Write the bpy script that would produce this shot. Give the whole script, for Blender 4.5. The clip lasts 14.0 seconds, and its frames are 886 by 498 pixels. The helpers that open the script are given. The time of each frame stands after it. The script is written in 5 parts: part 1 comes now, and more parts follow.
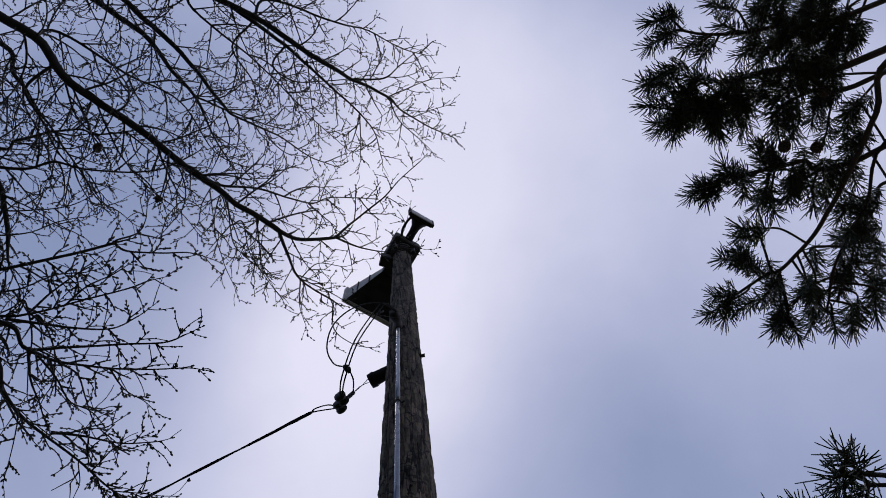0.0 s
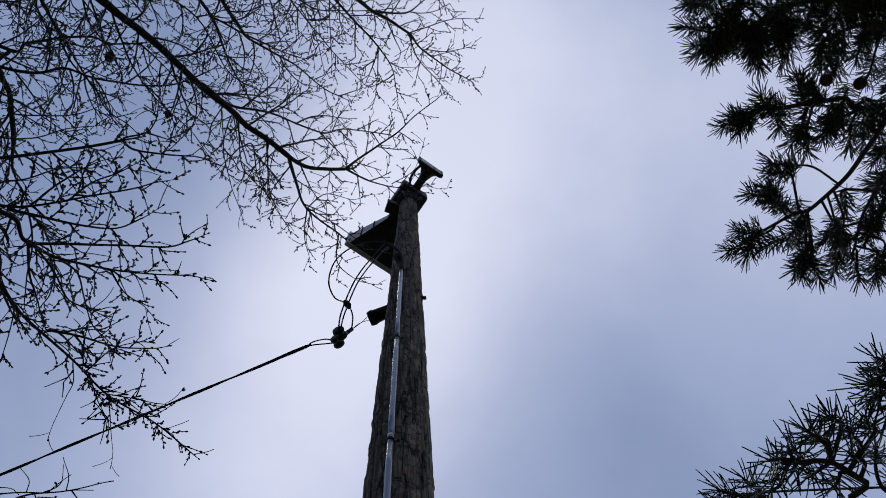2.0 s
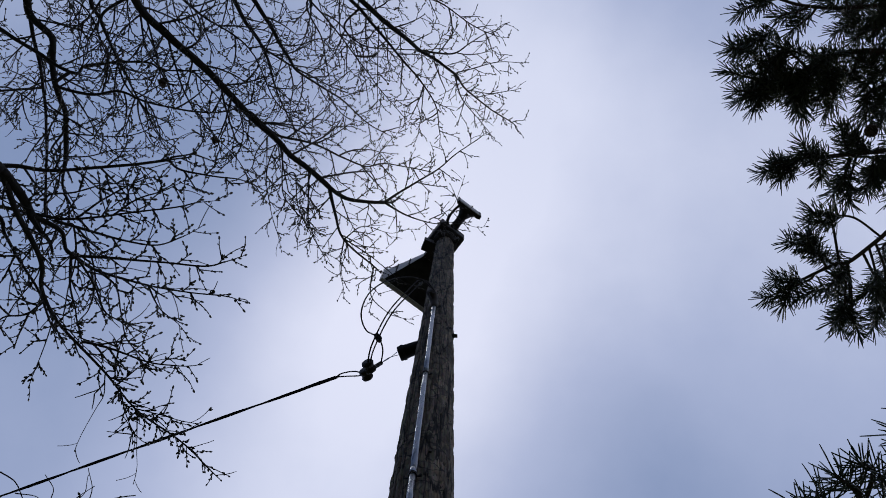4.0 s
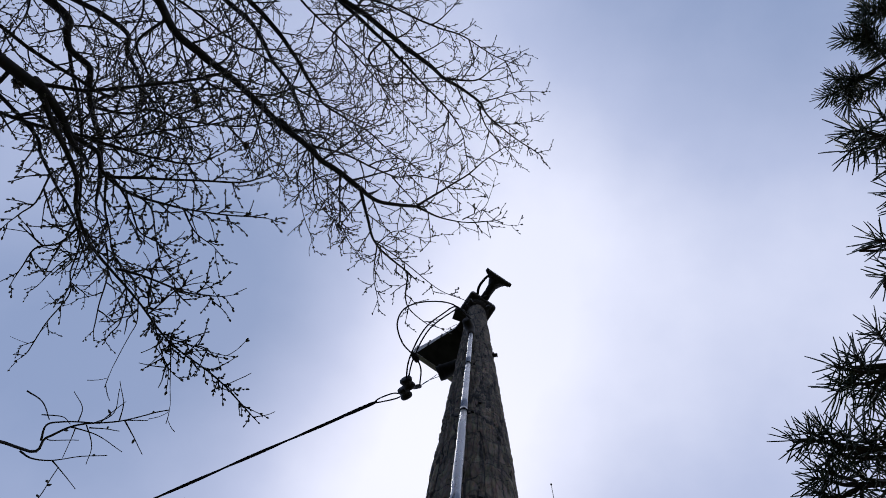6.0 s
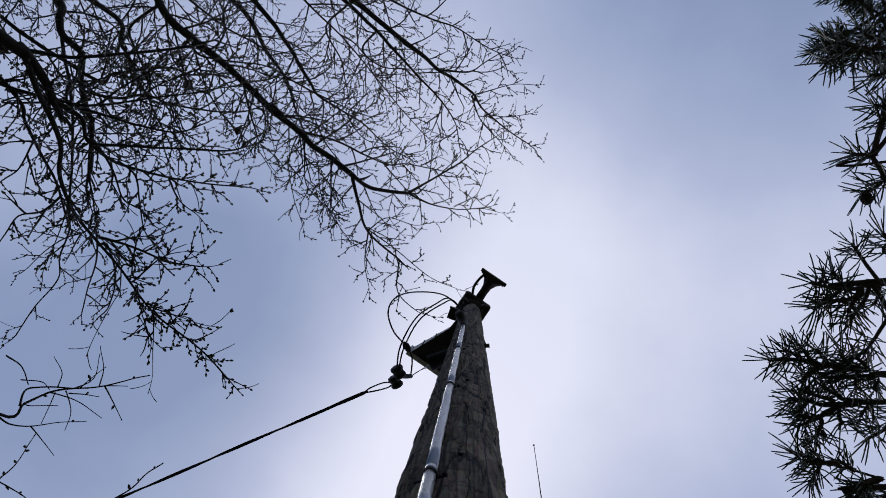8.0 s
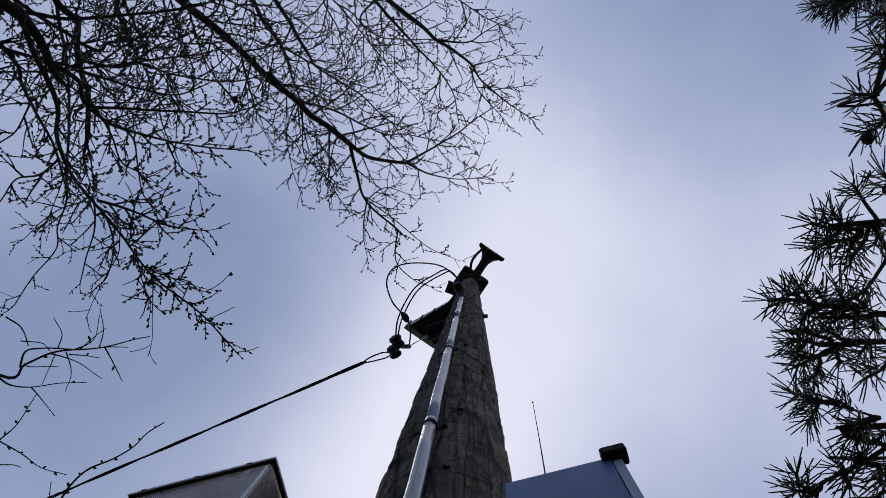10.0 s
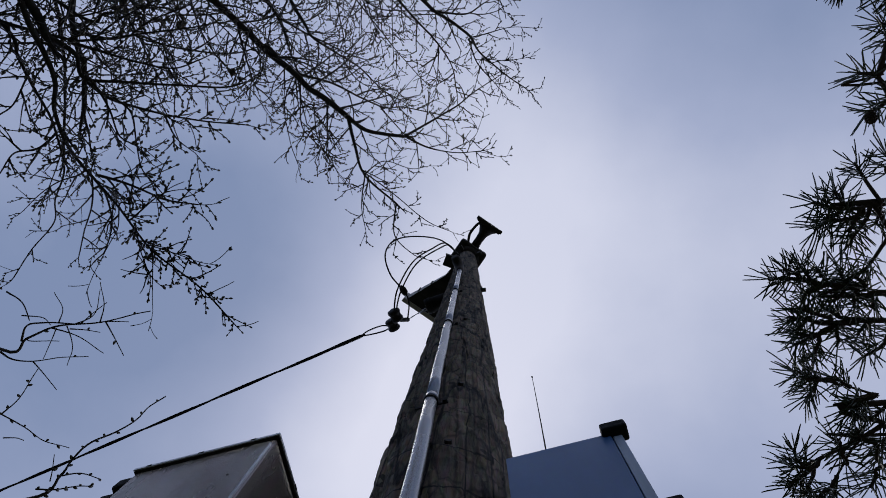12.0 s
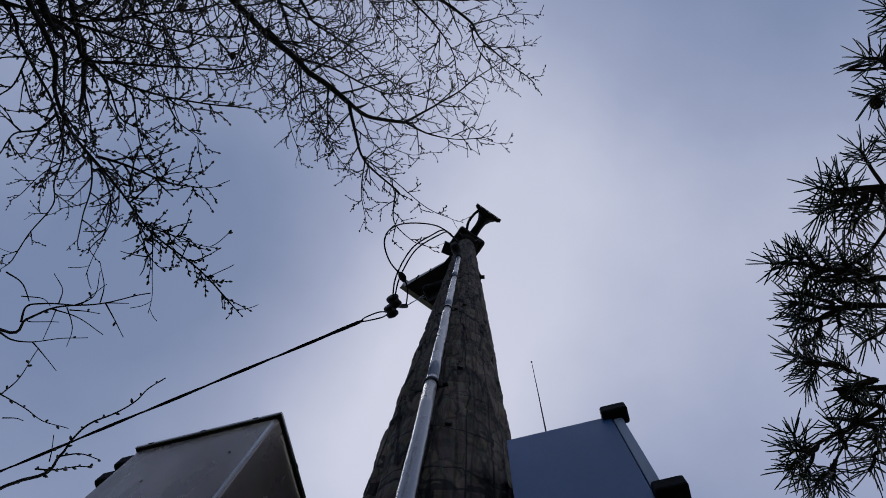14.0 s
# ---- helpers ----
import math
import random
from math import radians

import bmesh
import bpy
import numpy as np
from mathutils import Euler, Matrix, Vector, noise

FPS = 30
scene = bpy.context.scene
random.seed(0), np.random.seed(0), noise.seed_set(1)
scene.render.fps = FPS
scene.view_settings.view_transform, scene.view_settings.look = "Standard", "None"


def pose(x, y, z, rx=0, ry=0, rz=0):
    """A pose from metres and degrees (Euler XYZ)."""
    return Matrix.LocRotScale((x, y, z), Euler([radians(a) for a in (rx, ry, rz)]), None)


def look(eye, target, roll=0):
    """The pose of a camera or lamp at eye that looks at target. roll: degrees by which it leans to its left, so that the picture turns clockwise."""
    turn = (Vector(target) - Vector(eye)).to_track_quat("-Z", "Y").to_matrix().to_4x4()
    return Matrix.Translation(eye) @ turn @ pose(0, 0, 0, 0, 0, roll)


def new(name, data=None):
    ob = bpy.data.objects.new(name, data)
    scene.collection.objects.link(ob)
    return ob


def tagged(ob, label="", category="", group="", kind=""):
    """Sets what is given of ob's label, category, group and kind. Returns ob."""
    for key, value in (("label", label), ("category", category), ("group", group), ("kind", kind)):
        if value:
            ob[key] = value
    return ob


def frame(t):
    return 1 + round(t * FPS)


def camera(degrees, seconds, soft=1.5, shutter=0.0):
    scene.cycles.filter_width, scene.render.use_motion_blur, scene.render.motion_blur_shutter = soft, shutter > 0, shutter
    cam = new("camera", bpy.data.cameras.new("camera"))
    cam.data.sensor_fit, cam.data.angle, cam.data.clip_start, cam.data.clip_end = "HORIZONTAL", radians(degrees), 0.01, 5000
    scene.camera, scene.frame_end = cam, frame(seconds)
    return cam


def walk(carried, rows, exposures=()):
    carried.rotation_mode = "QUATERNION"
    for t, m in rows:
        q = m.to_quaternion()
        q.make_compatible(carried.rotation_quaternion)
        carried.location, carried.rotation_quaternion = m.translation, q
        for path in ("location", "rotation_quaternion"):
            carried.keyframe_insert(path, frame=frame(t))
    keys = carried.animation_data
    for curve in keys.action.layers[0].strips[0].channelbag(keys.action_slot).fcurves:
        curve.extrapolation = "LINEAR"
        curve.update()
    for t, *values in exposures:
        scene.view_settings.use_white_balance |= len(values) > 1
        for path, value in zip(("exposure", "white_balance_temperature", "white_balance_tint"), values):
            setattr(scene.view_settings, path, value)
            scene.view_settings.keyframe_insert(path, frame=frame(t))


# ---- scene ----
cam = camera(57.14, 14.0, soft=0.9)
walk(cam, [
    (0.0, look((0.110, -2.222, 1.540), (0.192, -1.832, 3.500), -15.7)),
    (0.2, look((0.090, -2.213, 1.564), (0.174, -1.813, 3.522), -15.1)),
    (0.4, pose(0.080, -2.122, 1.595, 166.95, 2.1, 0.05)),
    (0.5, pose(0.078, -2.108, 1.598, 166.67, 2.05, -0.15)),
    (1.0, pose(0.074, -2.067, 1.595, 166.32, 2.07, -0.33)),
    (1.5, pose(0.073, -2.045, 1.600, 166.17, 2.00, -0.55)),
    (2.0, pose(0.061, -2.040, 1.592, 166.16, 2.02, -0.72)),
    (2.5, pose(0.053, -2.042, 1.587, 166.21, 2.04, -0.69)),
    (3.0, pose(0.051, -2.038, 1.586, 166.80, 2.05, -0.71)),
    (3.5, pose(0.052, -2.029, 1.583, 166.77, 2.17, -0.72)),
    (3.8, look((0.024, -2.004, 1.562), (0.115, -1.554, 3.508), -10.4)),
    (4.0, pose(0.071, -2.002, 1.575, 169.17, -1.12, -3.26)),
    (4.2, pose(0.081, -1.975, 1.561, 171.08, -2.54, -3.64)),
    (6.3, pose(0.017, -0.862, 1.600, 179.64, -2.46, 0.24)),
    (6.5, pose(0.035, -0.845, 1.612, 179.64, -2.45, 0.21)),
    (7.0, pose(0.069, -0.824, 1.614, 180.23, -2.49, -0.02)),
    (7.5, pose(0.076, -0.799, 1.614, 180.28, -2.44, -0.23)),
    (8.0, pose(0.074, -0.769, 1.616, 180.33, -2.40, -0.30)),
    (10.5, pose(0.064, -0.696, 1.613, 178.67, -2.16, -0.29)),
    (11.0, pose(0.058, -0.703, 1.611, 178.52, -2.09, -0.32)),
    (11.5, pose(0.060, -0.708, 1.609, 177.75, -2.05, -0.25)),
    (12.0, pose(0.058, -0.711, 1.610, 176.94, -2.02, -0.36)),
    (12.5, pose(0.059, -0.707, 1.610, 176.81, -2.04, -0.95)),
    (13.0, pose(0.054, -0.708, 1.610, 176.44, -1.99, -1.01)),
    (13.5, pose(0.048, -0.702, 1.612, 176.19, -1.92, -0.99)),
    (14.0, pose(0.048, -0.697, 1.608, 176.16, -1.90, -0.96)),
], exposures=[
    (0.0, 0.10, 6700, 15), (0.5, 0.06, 6500, 10), (3.5, 0.06, 6500, 10), (4.2, 0.14, 6500, 10), (6.3, 0.39, 6720, 10), (7.0, 0.26, 6720, 10),
    (8.0, 0.19, 6720, 10), (10.5, 0.12, 6720, 10), (12.0, 0.0, 6650, 10), (14.0, -0.20, 6550, 10),
])


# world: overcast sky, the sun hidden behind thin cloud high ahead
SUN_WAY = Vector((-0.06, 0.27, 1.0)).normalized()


def make_world():
    w = bpy.data.worlds.new("sky")
    scene.world = w
    w.use_nodes = True
    nt = w.node_tree
    nt.nodes.clear()
    N, L = nt.nodes.new, nt.links.new
    out, bg = N("ShaderNodeOutputWorld"), N("ShaderNodeBackground")
    sky = N("ShaderNodeTexSky")
    sky.sky_type, sky.sun_disc = "NISHITA", False
    sky.sun_elevation = math.asin(SUN_WAY.z)
    sky.sun_rotation = math.atan2(SUN_WAY.x, SUN_WAY.y)
    scale = N("ShaderNodeVectorMath")
    scale.operation = "SCALE"
    scale.inputs[3].default_value = 0.08
    L(sky.outputs[0], scale.inputs[0])
    co = N("ShaderNodeTexCoord")
    mp = N("ShaderNodeMapping")
    mp.inputs["Location"].default_value = (0.35, 0.1, 0.0)
    L(co.outputs["Generated"], mp.inputs["Vector"])
    cloud = N("ShaderNodeTexNoise")
    cloud.inputs["Scale"].default_value = 2.7
    cloud.inputs["Detail"].default_value = 7.0
    cloud.inputs["Roughness"].default_value = 0.52
    L(mp.outputs[0], cloud.inputs["Vector"])
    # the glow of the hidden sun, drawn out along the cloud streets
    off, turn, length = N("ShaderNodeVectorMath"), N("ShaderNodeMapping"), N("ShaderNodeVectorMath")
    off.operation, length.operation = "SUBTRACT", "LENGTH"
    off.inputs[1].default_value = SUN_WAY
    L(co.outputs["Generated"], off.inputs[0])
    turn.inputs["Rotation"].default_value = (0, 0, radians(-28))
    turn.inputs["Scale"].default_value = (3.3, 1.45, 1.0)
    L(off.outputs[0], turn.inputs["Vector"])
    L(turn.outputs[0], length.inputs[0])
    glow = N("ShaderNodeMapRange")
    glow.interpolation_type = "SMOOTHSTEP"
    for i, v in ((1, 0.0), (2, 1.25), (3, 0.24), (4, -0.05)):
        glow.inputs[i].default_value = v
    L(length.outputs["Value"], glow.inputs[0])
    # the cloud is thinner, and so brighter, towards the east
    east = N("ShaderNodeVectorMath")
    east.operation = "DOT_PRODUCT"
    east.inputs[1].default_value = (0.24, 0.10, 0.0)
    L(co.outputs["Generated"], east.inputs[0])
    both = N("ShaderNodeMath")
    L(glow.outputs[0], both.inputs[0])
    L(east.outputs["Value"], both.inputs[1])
    soft = N("ShaderNodeMath")
    soft.operation = "MULTIPLY_ADD"
    soft.inputs[1].default_value, soft.inputs[2].default_value = 0.36, 0.345
    L(cloud.outputs["Fac"], soft.inputs[0])
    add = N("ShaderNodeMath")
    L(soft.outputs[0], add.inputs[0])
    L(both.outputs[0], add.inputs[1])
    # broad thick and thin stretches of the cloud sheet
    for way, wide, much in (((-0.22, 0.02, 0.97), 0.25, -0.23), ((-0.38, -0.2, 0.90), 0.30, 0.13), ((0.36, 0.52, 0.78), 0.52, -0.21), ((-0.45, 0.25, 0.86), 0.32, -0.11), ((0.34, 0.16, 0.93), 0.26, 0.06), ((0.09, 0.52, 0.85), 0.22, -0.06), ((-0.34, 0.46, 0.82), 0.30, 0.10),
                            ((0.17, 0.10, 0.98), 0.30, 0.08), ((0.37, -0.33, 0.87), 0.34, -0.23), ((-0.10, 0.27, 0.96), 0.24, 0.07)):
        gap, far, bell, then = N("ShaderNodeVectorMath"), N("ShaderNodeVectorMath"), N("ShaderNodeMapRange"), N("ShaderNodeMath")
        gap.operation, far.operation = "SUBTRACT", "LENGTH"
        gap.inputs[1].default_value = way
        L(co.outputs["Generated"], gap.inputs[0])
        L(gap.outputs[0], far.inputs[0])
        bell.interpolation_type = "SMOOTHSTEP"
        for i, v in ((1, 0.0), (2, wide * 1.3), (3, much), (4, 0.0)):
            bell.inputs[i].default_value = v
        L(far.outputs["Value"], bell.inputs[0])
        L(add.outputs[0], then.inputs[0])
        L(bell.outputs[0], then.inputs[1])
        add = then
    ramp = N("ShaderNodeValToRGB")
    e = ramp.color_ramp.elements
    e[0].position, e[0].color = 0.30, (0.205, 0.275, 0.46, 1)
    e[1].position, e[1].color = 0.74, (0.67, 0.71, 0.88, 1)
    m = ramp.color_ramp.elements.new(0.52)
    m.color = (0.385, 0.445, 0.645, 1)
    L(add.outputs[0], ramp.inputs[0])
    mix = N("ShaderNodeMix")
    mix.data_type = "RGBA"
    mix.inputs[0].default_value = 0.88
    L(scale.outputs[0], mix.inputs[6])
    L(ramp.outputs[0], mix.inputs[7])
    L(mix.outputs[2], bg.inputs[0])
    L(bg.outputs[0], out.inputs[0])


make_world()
sun = new("sun", bpy.data.lights.new("sun", "SUN"))
sun.data.energy, sun.data.angle, sun.data.color = 0.6, radians(25), (1.0, 0.97, 0.93)
sun.matrix_world = look(SUN_WAY * 40, (0, 0, 0))


# materials
def material(name, base, rough=0.6, metal=0.0, vary=0.25, scale=6.0, stretch=(1, 1, 1), bump=0.2, fine=60.0, tint=None, depth=0.01, spread=0.0, shine=0.5):
    """A surface with broad stains and fine grain; tint is the colour of the stains."""
    m = bpy.data.materials.new(name)
    m.use_nodes = True
    nt = m.node_tree
    N, L = nt.nodes.new, nt.links.new
    b = nt.nodes["Principled BSDF"]
    b.inputs["Metallic"].default_value = metal
    b.inputs["Specular IOR Level"].default_value = shine
    co = N("ShaderNodeTexCoord")
    mp = N("ShaderNodeMapping")
    mp.inputs["Scale"].default_value = stretch
    L(co.outputs["Object"], mp.inputs["Vector"])
    big, small = N("ShaderNodeTexNoise"), N("ShaderNodeTexNoise")
    big.inputs["Scale"].default_value, big.inputs["Detail"].default_value = scale, 5
    small.inputs["Scale"].default_value, small.inputs["Detail"].default_value = fine, 4
    L(mp.outputs[0], big.inputs["Vector"])
    L(mp.outputs[0], small.inputs["Vector"])
    tint = tint or tuple(c * (1 - vary * 1.6) for c in base)
    mix = N("ShaderNodeMix")
    mix.data_type = "RGBA"
    mix.inputs[6].default_value = (*base, 1)
    mix.inputs[7].default_value = (*tint, 1)
    ramp = N("ShaderNodeMapRange")
    ramp.inputs[1].default_value, ramp.inputs[2].default_value = 0.38, 0.68
    L(big.outputs["Fac"], ramp.inputs[0])
    L(ramp.outputs[0], mix.inputs[0])
    mul = N("ShaderNodeMix")
    mul.data_type, mul.blend_type = "RGBA", "MULTIPLY"
    mul.inputs[0].default_value = vary
    L(mix.outputs[2], mul.inputs[6])
    L(small.outputs["Color"], mul.inputs[7])
    last = mul.outputs[2]
    if spread:
        info, hsv, rng = N("ShaderNodeObjectInfo"), N("ShaderNodeHueSaturation"), N("ShaderNodeMapRange")
        rng.inputs[3].default_value, rng.inputs[4].default_value = 1 - spread, 1 + spread
        L(info.outputs["Random"], rng.inputs[0])
        L(rng.outputs[0], hsv.inputs["Value"])
        L(last, hsv.inputs["Color"])
        last = hsv.outputs[0]
    L(last, b.inputs["Base Color"])
    rr = N("ShaderNodeMapRange")
    rr.inputs[3].default_value, rr.inputs[4].default_value = max(rough - 0.12, 0.05), min(rough + 0.12, 1)
    L(big.outputs["Fac"], rr.inputs[0])
    L(rr.outputs[0], b.inputs["Roughness"])
    bp = N("ShaderNodeBump")
    bp.inputs["Strength"].default_value, bp.inputs["Distance"].default_value = bump, depth
    L(small.outputs["Fac"], bp.inputs["Height"])
    L(bp.outputs[0], b.inputs["Normal"])
    return m


def pole_wood():
    """Weathered creosoted pole: grey-brown, with dark lengthwise checks, paler streaks and dark knots."""
    m = material("weathered_pole_wood", (0.205, 0.168, 0.122), 0.88, 0, 0.7, 5.0, (4, 4, 0.5), 0.9, 22.0, (0.125, 0.102, 0.075), 0.015, shine=0.2)
    nt = m.node_tree
    N, L = nt.nodes.new, nt.links.new
    b = nt.nodes["Principled BSDF"]
    base = b.inputs["Base Color"].links[0].from_socket
    co, mp = N("ShaderNodeTexCoord"), N("ShaderNodeMapping")
    mp.inputs["Scale"].default_value = (24, 24, 0.8)
    L(co.outputs["Object"], mp.inputs["Vector"])
    vor = N("ShaderNodeTexVoronoi")
    vor.feature = "DISTANCE_TO_EDGE"
    vor.inputs["Scale"].default_value = 1.0
    warp = N("ShaderNodeTexNoise")
    warp.inputs["Scale"].default_value = 1.3
    add = N("ShaderNodeVectorMath")
    L(mp.outputs[0], warp.inputs["Vector"])
    small = N("ShaderNodeVectorMath")
    small.operation = "SCALE"
    small.inputs[3].default_value = 0.6
    L(warp.outputs["Color"], small.inputs[0])
    L(mp.outputs[0], add.inputs[0])
    L(small.outputs[0], add.inputs[1])
    L(add.outputs[0], vor.inputs["Vector"])
    rng = N("ShaderNodeMapRange")
    rng.inputs[1].default_value, rng.inputs[2].default_value = 0.015, 0.08
    rng.inputs[3].default_value, rng.inputs[4].default_value = 0.45, 1.0
    L(vor.outputs["Distance"], rng.inputs[0])
    # knots and saw-scarred cross bands
    kn, kmp = N("ShaderNodeTexNoise"), N("ShaderNodeMapping")
    kmp.inputs["Scale"].default_value = (5, 5, 9)
    kn.inputs["Scale"].default_value, kn.inputs["Detail"].default_value = 1.3, 3
    L(co.outputs["Object"], kmp.inputs["Vector"])
    L(kmp.outputs[0], kn.inputs["Vector"])
    kr = N("ShaderNodeMapRange")
    kr.inputs[1].default_value, kr.inputs[2].default_value = 0.34, 0.5
    kr.inputs[3].default_value, kr.inputs[4].default_value = 0.72, 1.0
    L(kn.outputs["Fac"], kr.inputs[0])
    mu = N("ShaderNodeMath")
    mu.operation = "MULTIPLY"
    L(rng.outputs[0], mu.inputs[0])
    L(kr.outputs[0], mu.inputs[1])
    # flaked plates, each of its own shade, with dark joints between
    pl, pmp, pw = N("ShaderNodeTexVoronoi"), N("ShaderNodeMapping"), N("ShaderNodeVectorMath")
    pmp.inputs["Scale"].default_value = (17, 17, 5.5)
    pl.feature = "F1"
    pl.inputs["Scale"].default_value = 1.0
    pe = N("ShaderNodeTexVoronoi")
    pe.feature = "DISTANCE_TO_EDGE"
    pe.inputs["Scale"].default_value = 1.0
    L(co.outputs["Object"], pmp.inputs["Vector"])
    L(pmp.outputs[0], pw.inputs[0])
    L(small.outputs[0], pw.inputs[1])
    L(pw.outputs[0], pl.inputs["Vector"])
    L(pw.outputs[0], pe.inputs["Vector"])
    bw, pr, er, m2, m3 = N("ShaderNodeRGBToBW"), N("ShaderNodeMapRange"), N("ShaderNodeMapRange"), N("ShaderNodeMath"), N("ShaderNodeMath")
    L(pl.outputs["Color"], bw.inputs[0])
    L(bw.outputs[0], pr.inputs[0])
    pr.inputs[1].default_value, pr.inputs[2].default_value = 0.2, 0.8
    pr.inputs[3].default_value, pr.inputs[4].default_value = 0.68, 1.3
    L(pe.outputs["Distance"], er.inputs[0])
    er.inputs[1].default_value, er.inputs[2].default_value = 0.01, 0.07
    er.inputs[3].default_value, er.inputs[4].default_value = 0.5, 1.0
    m2.operation = m3.operation = "MULTIPLY"
    L(mu.outputs[0], m2.inputs[0])
    L(pr.outputs[0], m2.inputs[1])
    L(m2.outputs[0], m3.inputs[0])
    L(er.outputs[0], m3.inputs[1])
    # thin scars that wander across the grain
    sn, smp, sa, sr, m4 = N("ShaderNodeTexNoise"), N("ShaderNodeMapping"), N("ShaderNodeMath"), N("ShaderNodeMapRange"), N("ShaderNodeMath")
    smp.inputs["Scale"].default_value = (2.2, 2.2, 3.4)
    sn.inputs["Scale"].default_value, sn.inputs["Detail"].default_value = 1.0, 3.0
    L(co.outputs["Object"], smp.inputs["Vector"])
    L(smp.outputs[0], sn.inputs["Vector"])
    sa.operation, m4.operation = "COMPARE", "MULTIPLY"
    sa.inputs[1].default_value, sa.inputs[2].default_value = 0.5, 0.008
    L(sn.outputs["Fac"], sa.inputs[0])
    L(sa.outputs[0], sr.inputs[0])
    sr.inputs[3].default_value, sr.inputs[4].default_value = 1.0, 0.22
    L(m3.outputs[0], m4.inputs[0])
    L(sr.outputs[0], m4.inputs[1])
    # a few long open cracks, black inside
    bv, bmp, bw2, br, m5 = N("ShaderNodeTexVoronoi"), N("ShaderNodeMapping"), N("ShaderNodeVectorMath"), N("ShaderNodeMapRange"), N("ShaderNodeMath")
    bmp.inputs["Scale"].default_value = (10, 10, 0.8)
    bmp.inputs["Location"].default_value = (0.3, 0.7, 0.2)
    bv.feature = "DISTANCE_TO_EDGE"
    bv.inputs["Scale"].default_value = 1.0
    L(co.outputs["Object"], bmp.inputs["Vector"])
    L(bmp.outputs[0], bw2.inputs[0])
    L(small.outputs[0], bw2.inputs[1])
    L(bw2.outputs[0], bv.inputs["Vector"])
    L(bv.outputs["Distance"], br.inputs[0])
    br.inputs[1].default_value, br.inputs[2].default_value = 0.018, 0.05
    br.inputs[3].default_value, br.inputs[4].default_value = 0.03, 1.0
    m5.operation = "MULTIPLY"
    L(m4.outputs[0], m5.inputs[0])
    L(br.outputs[0], m5.inputs[1])
    mu = m5
    mix = N("ShaderNodeMix")
    mix.data_type, mix.blend_type = "RGBA", "MULTIPLY"
    mix.inputs[0].default_value = 1.0
    L(base, mix.inputs[6])
    L(mu.outputs[0], mix.inputs[7])
    L(mix.outputs[2], b.inputs["Base Color"])
    return m


WOOD = pole_wood()
STEEL = material("galvanised_steel", (0.15, 0.168, 0.196), 0.27, 1.0, 0.3, 14.0, (1, 1, 0.3), 0.12, 90.0, (0.20, 0.22, 0.25), 0.002)
DARK = material("weathered_dark_metal", (0.026, 0.025, 0.024), 0.7, 0.2, 0.4, 9.0, (1, 1, 1), 0.2, 70.0, (0.045, 0.034, 0.028), 0.003, shine=0.25)
HORN = material("faded_horn_paint", (0.42, 0.41, 0.40), 0.6, 0.0, 0.4, 5.0, (1, 1, 1), 0.2, 60.0, (0.27, 0.26, 0.25), 0.003)
# near-black that paints shade onto the horn's underside and ribs; also colours the lining
HORN_SHADE = material("dark_horn_shade", (0.028, 0.027, 0.026), 0.85, 0.0, 0.4, 7.0, (1, 1, 1), 0.25, 60.0, None, 0.003, shine=0.2)
RUBBER = material("black_rubber", (0.013, 0.013, 0.014), 0.8, 0.0, 0.3, 20.0, (1, 1, 1), 0.15, 90.0, shine=0.15)
CERAMIC = material("dark_glazed_ceramic", (0.018, 0.014, 0.013), 0.5, 0.0, 0.3, 20.0, shine=0.2)
# upright stain streaks, which also paint in the sheet's streaky reflections
GREY = material("grey_cabinet_paint", (0.285, 0.24, 0.21), 0.27, 0.55, 0.45, 6.0, (2.4, 2.4, 0.4), 0.05, 30.0, (0.17, 0.145, 0.125), 0.004)
BLUE = material("slate_cabinet_paint", (0.048, 0.142, 0.345), 0.42, 0.0, 0.25, 5.0, (1, 1, 0.4), 0.08, 80.0, (0.045, 0.115, 0.27), 0.002, shine=0.35)
PALE = material("pale_blue_grey", (0.26, 0.33, 0.43), 0.45, 0.1, 0.2, 6.0, (1, 1, 0.4), 0.08, 80.0)
ALU = material("brushed_aluminium", (0.62, 0.64, 0.66), 0.35, 0.95, 0.2, 10.0, (1, 1, 0.2), 0.1, 90.0, None, 0.002)
BARK = material("dark_bark", (0.028, 0.025, 0.024), 0.85, 0.0, 0.5, 8.0, (1, 1, 0.4), 0.6, 40.0, (0.05, 0.047, 0.043), 0.01, shine=0.2)
TWIG = material("young_twig_bark", (0.028, 0.023, 0.022), 0.75, 0.0, 0.4, 20.0, (1, 1, 1), 0.2, 60.0)
BUD = material("opening_bud", (0.05, 0.048, 0.025), 0.6, 0.0, 0.5, 30.0, (1, 1, 1), 0.2, 80.0, (0.035, 0.024, 0.016))
LEAF = material("withered_leaf", (0.075, 0.05, 0.032), 0.8, 0.0, 0.5, 30.0, (1, 1, 1), 0.3, 80.0, (0.04, 0.028, 0.02))
PINEBARK = material("pine_bark", (0.085, 0.06, 0.045), 0.85, 0.0, 0.5, 9.0, (1, 1, 0.5), 0.7, 30.0, (0.05, 0.04, 0.034), 0.01)
NEEDLE = material("pine_needle", (0.026, 0.045, 0.024), 0.5, 0.0, 0.4, 9.0, (1, 1, 1), 0.0, 50.0, (0.05, 0.065, 0.025), spread=0.2)
CONE = material("pine_cone_scale", (0.10, 0.065, 0.04), 0.7, 0.0, 0.4, 30.0)
GRASS = material("rough_grass", (0.07, 0.085, 0.035), 0.9, 0.0, 0.5, 0.8, (1, 1, 1), 0.8, 25.0, (0.11, 0.09, 0.055), 0.05)


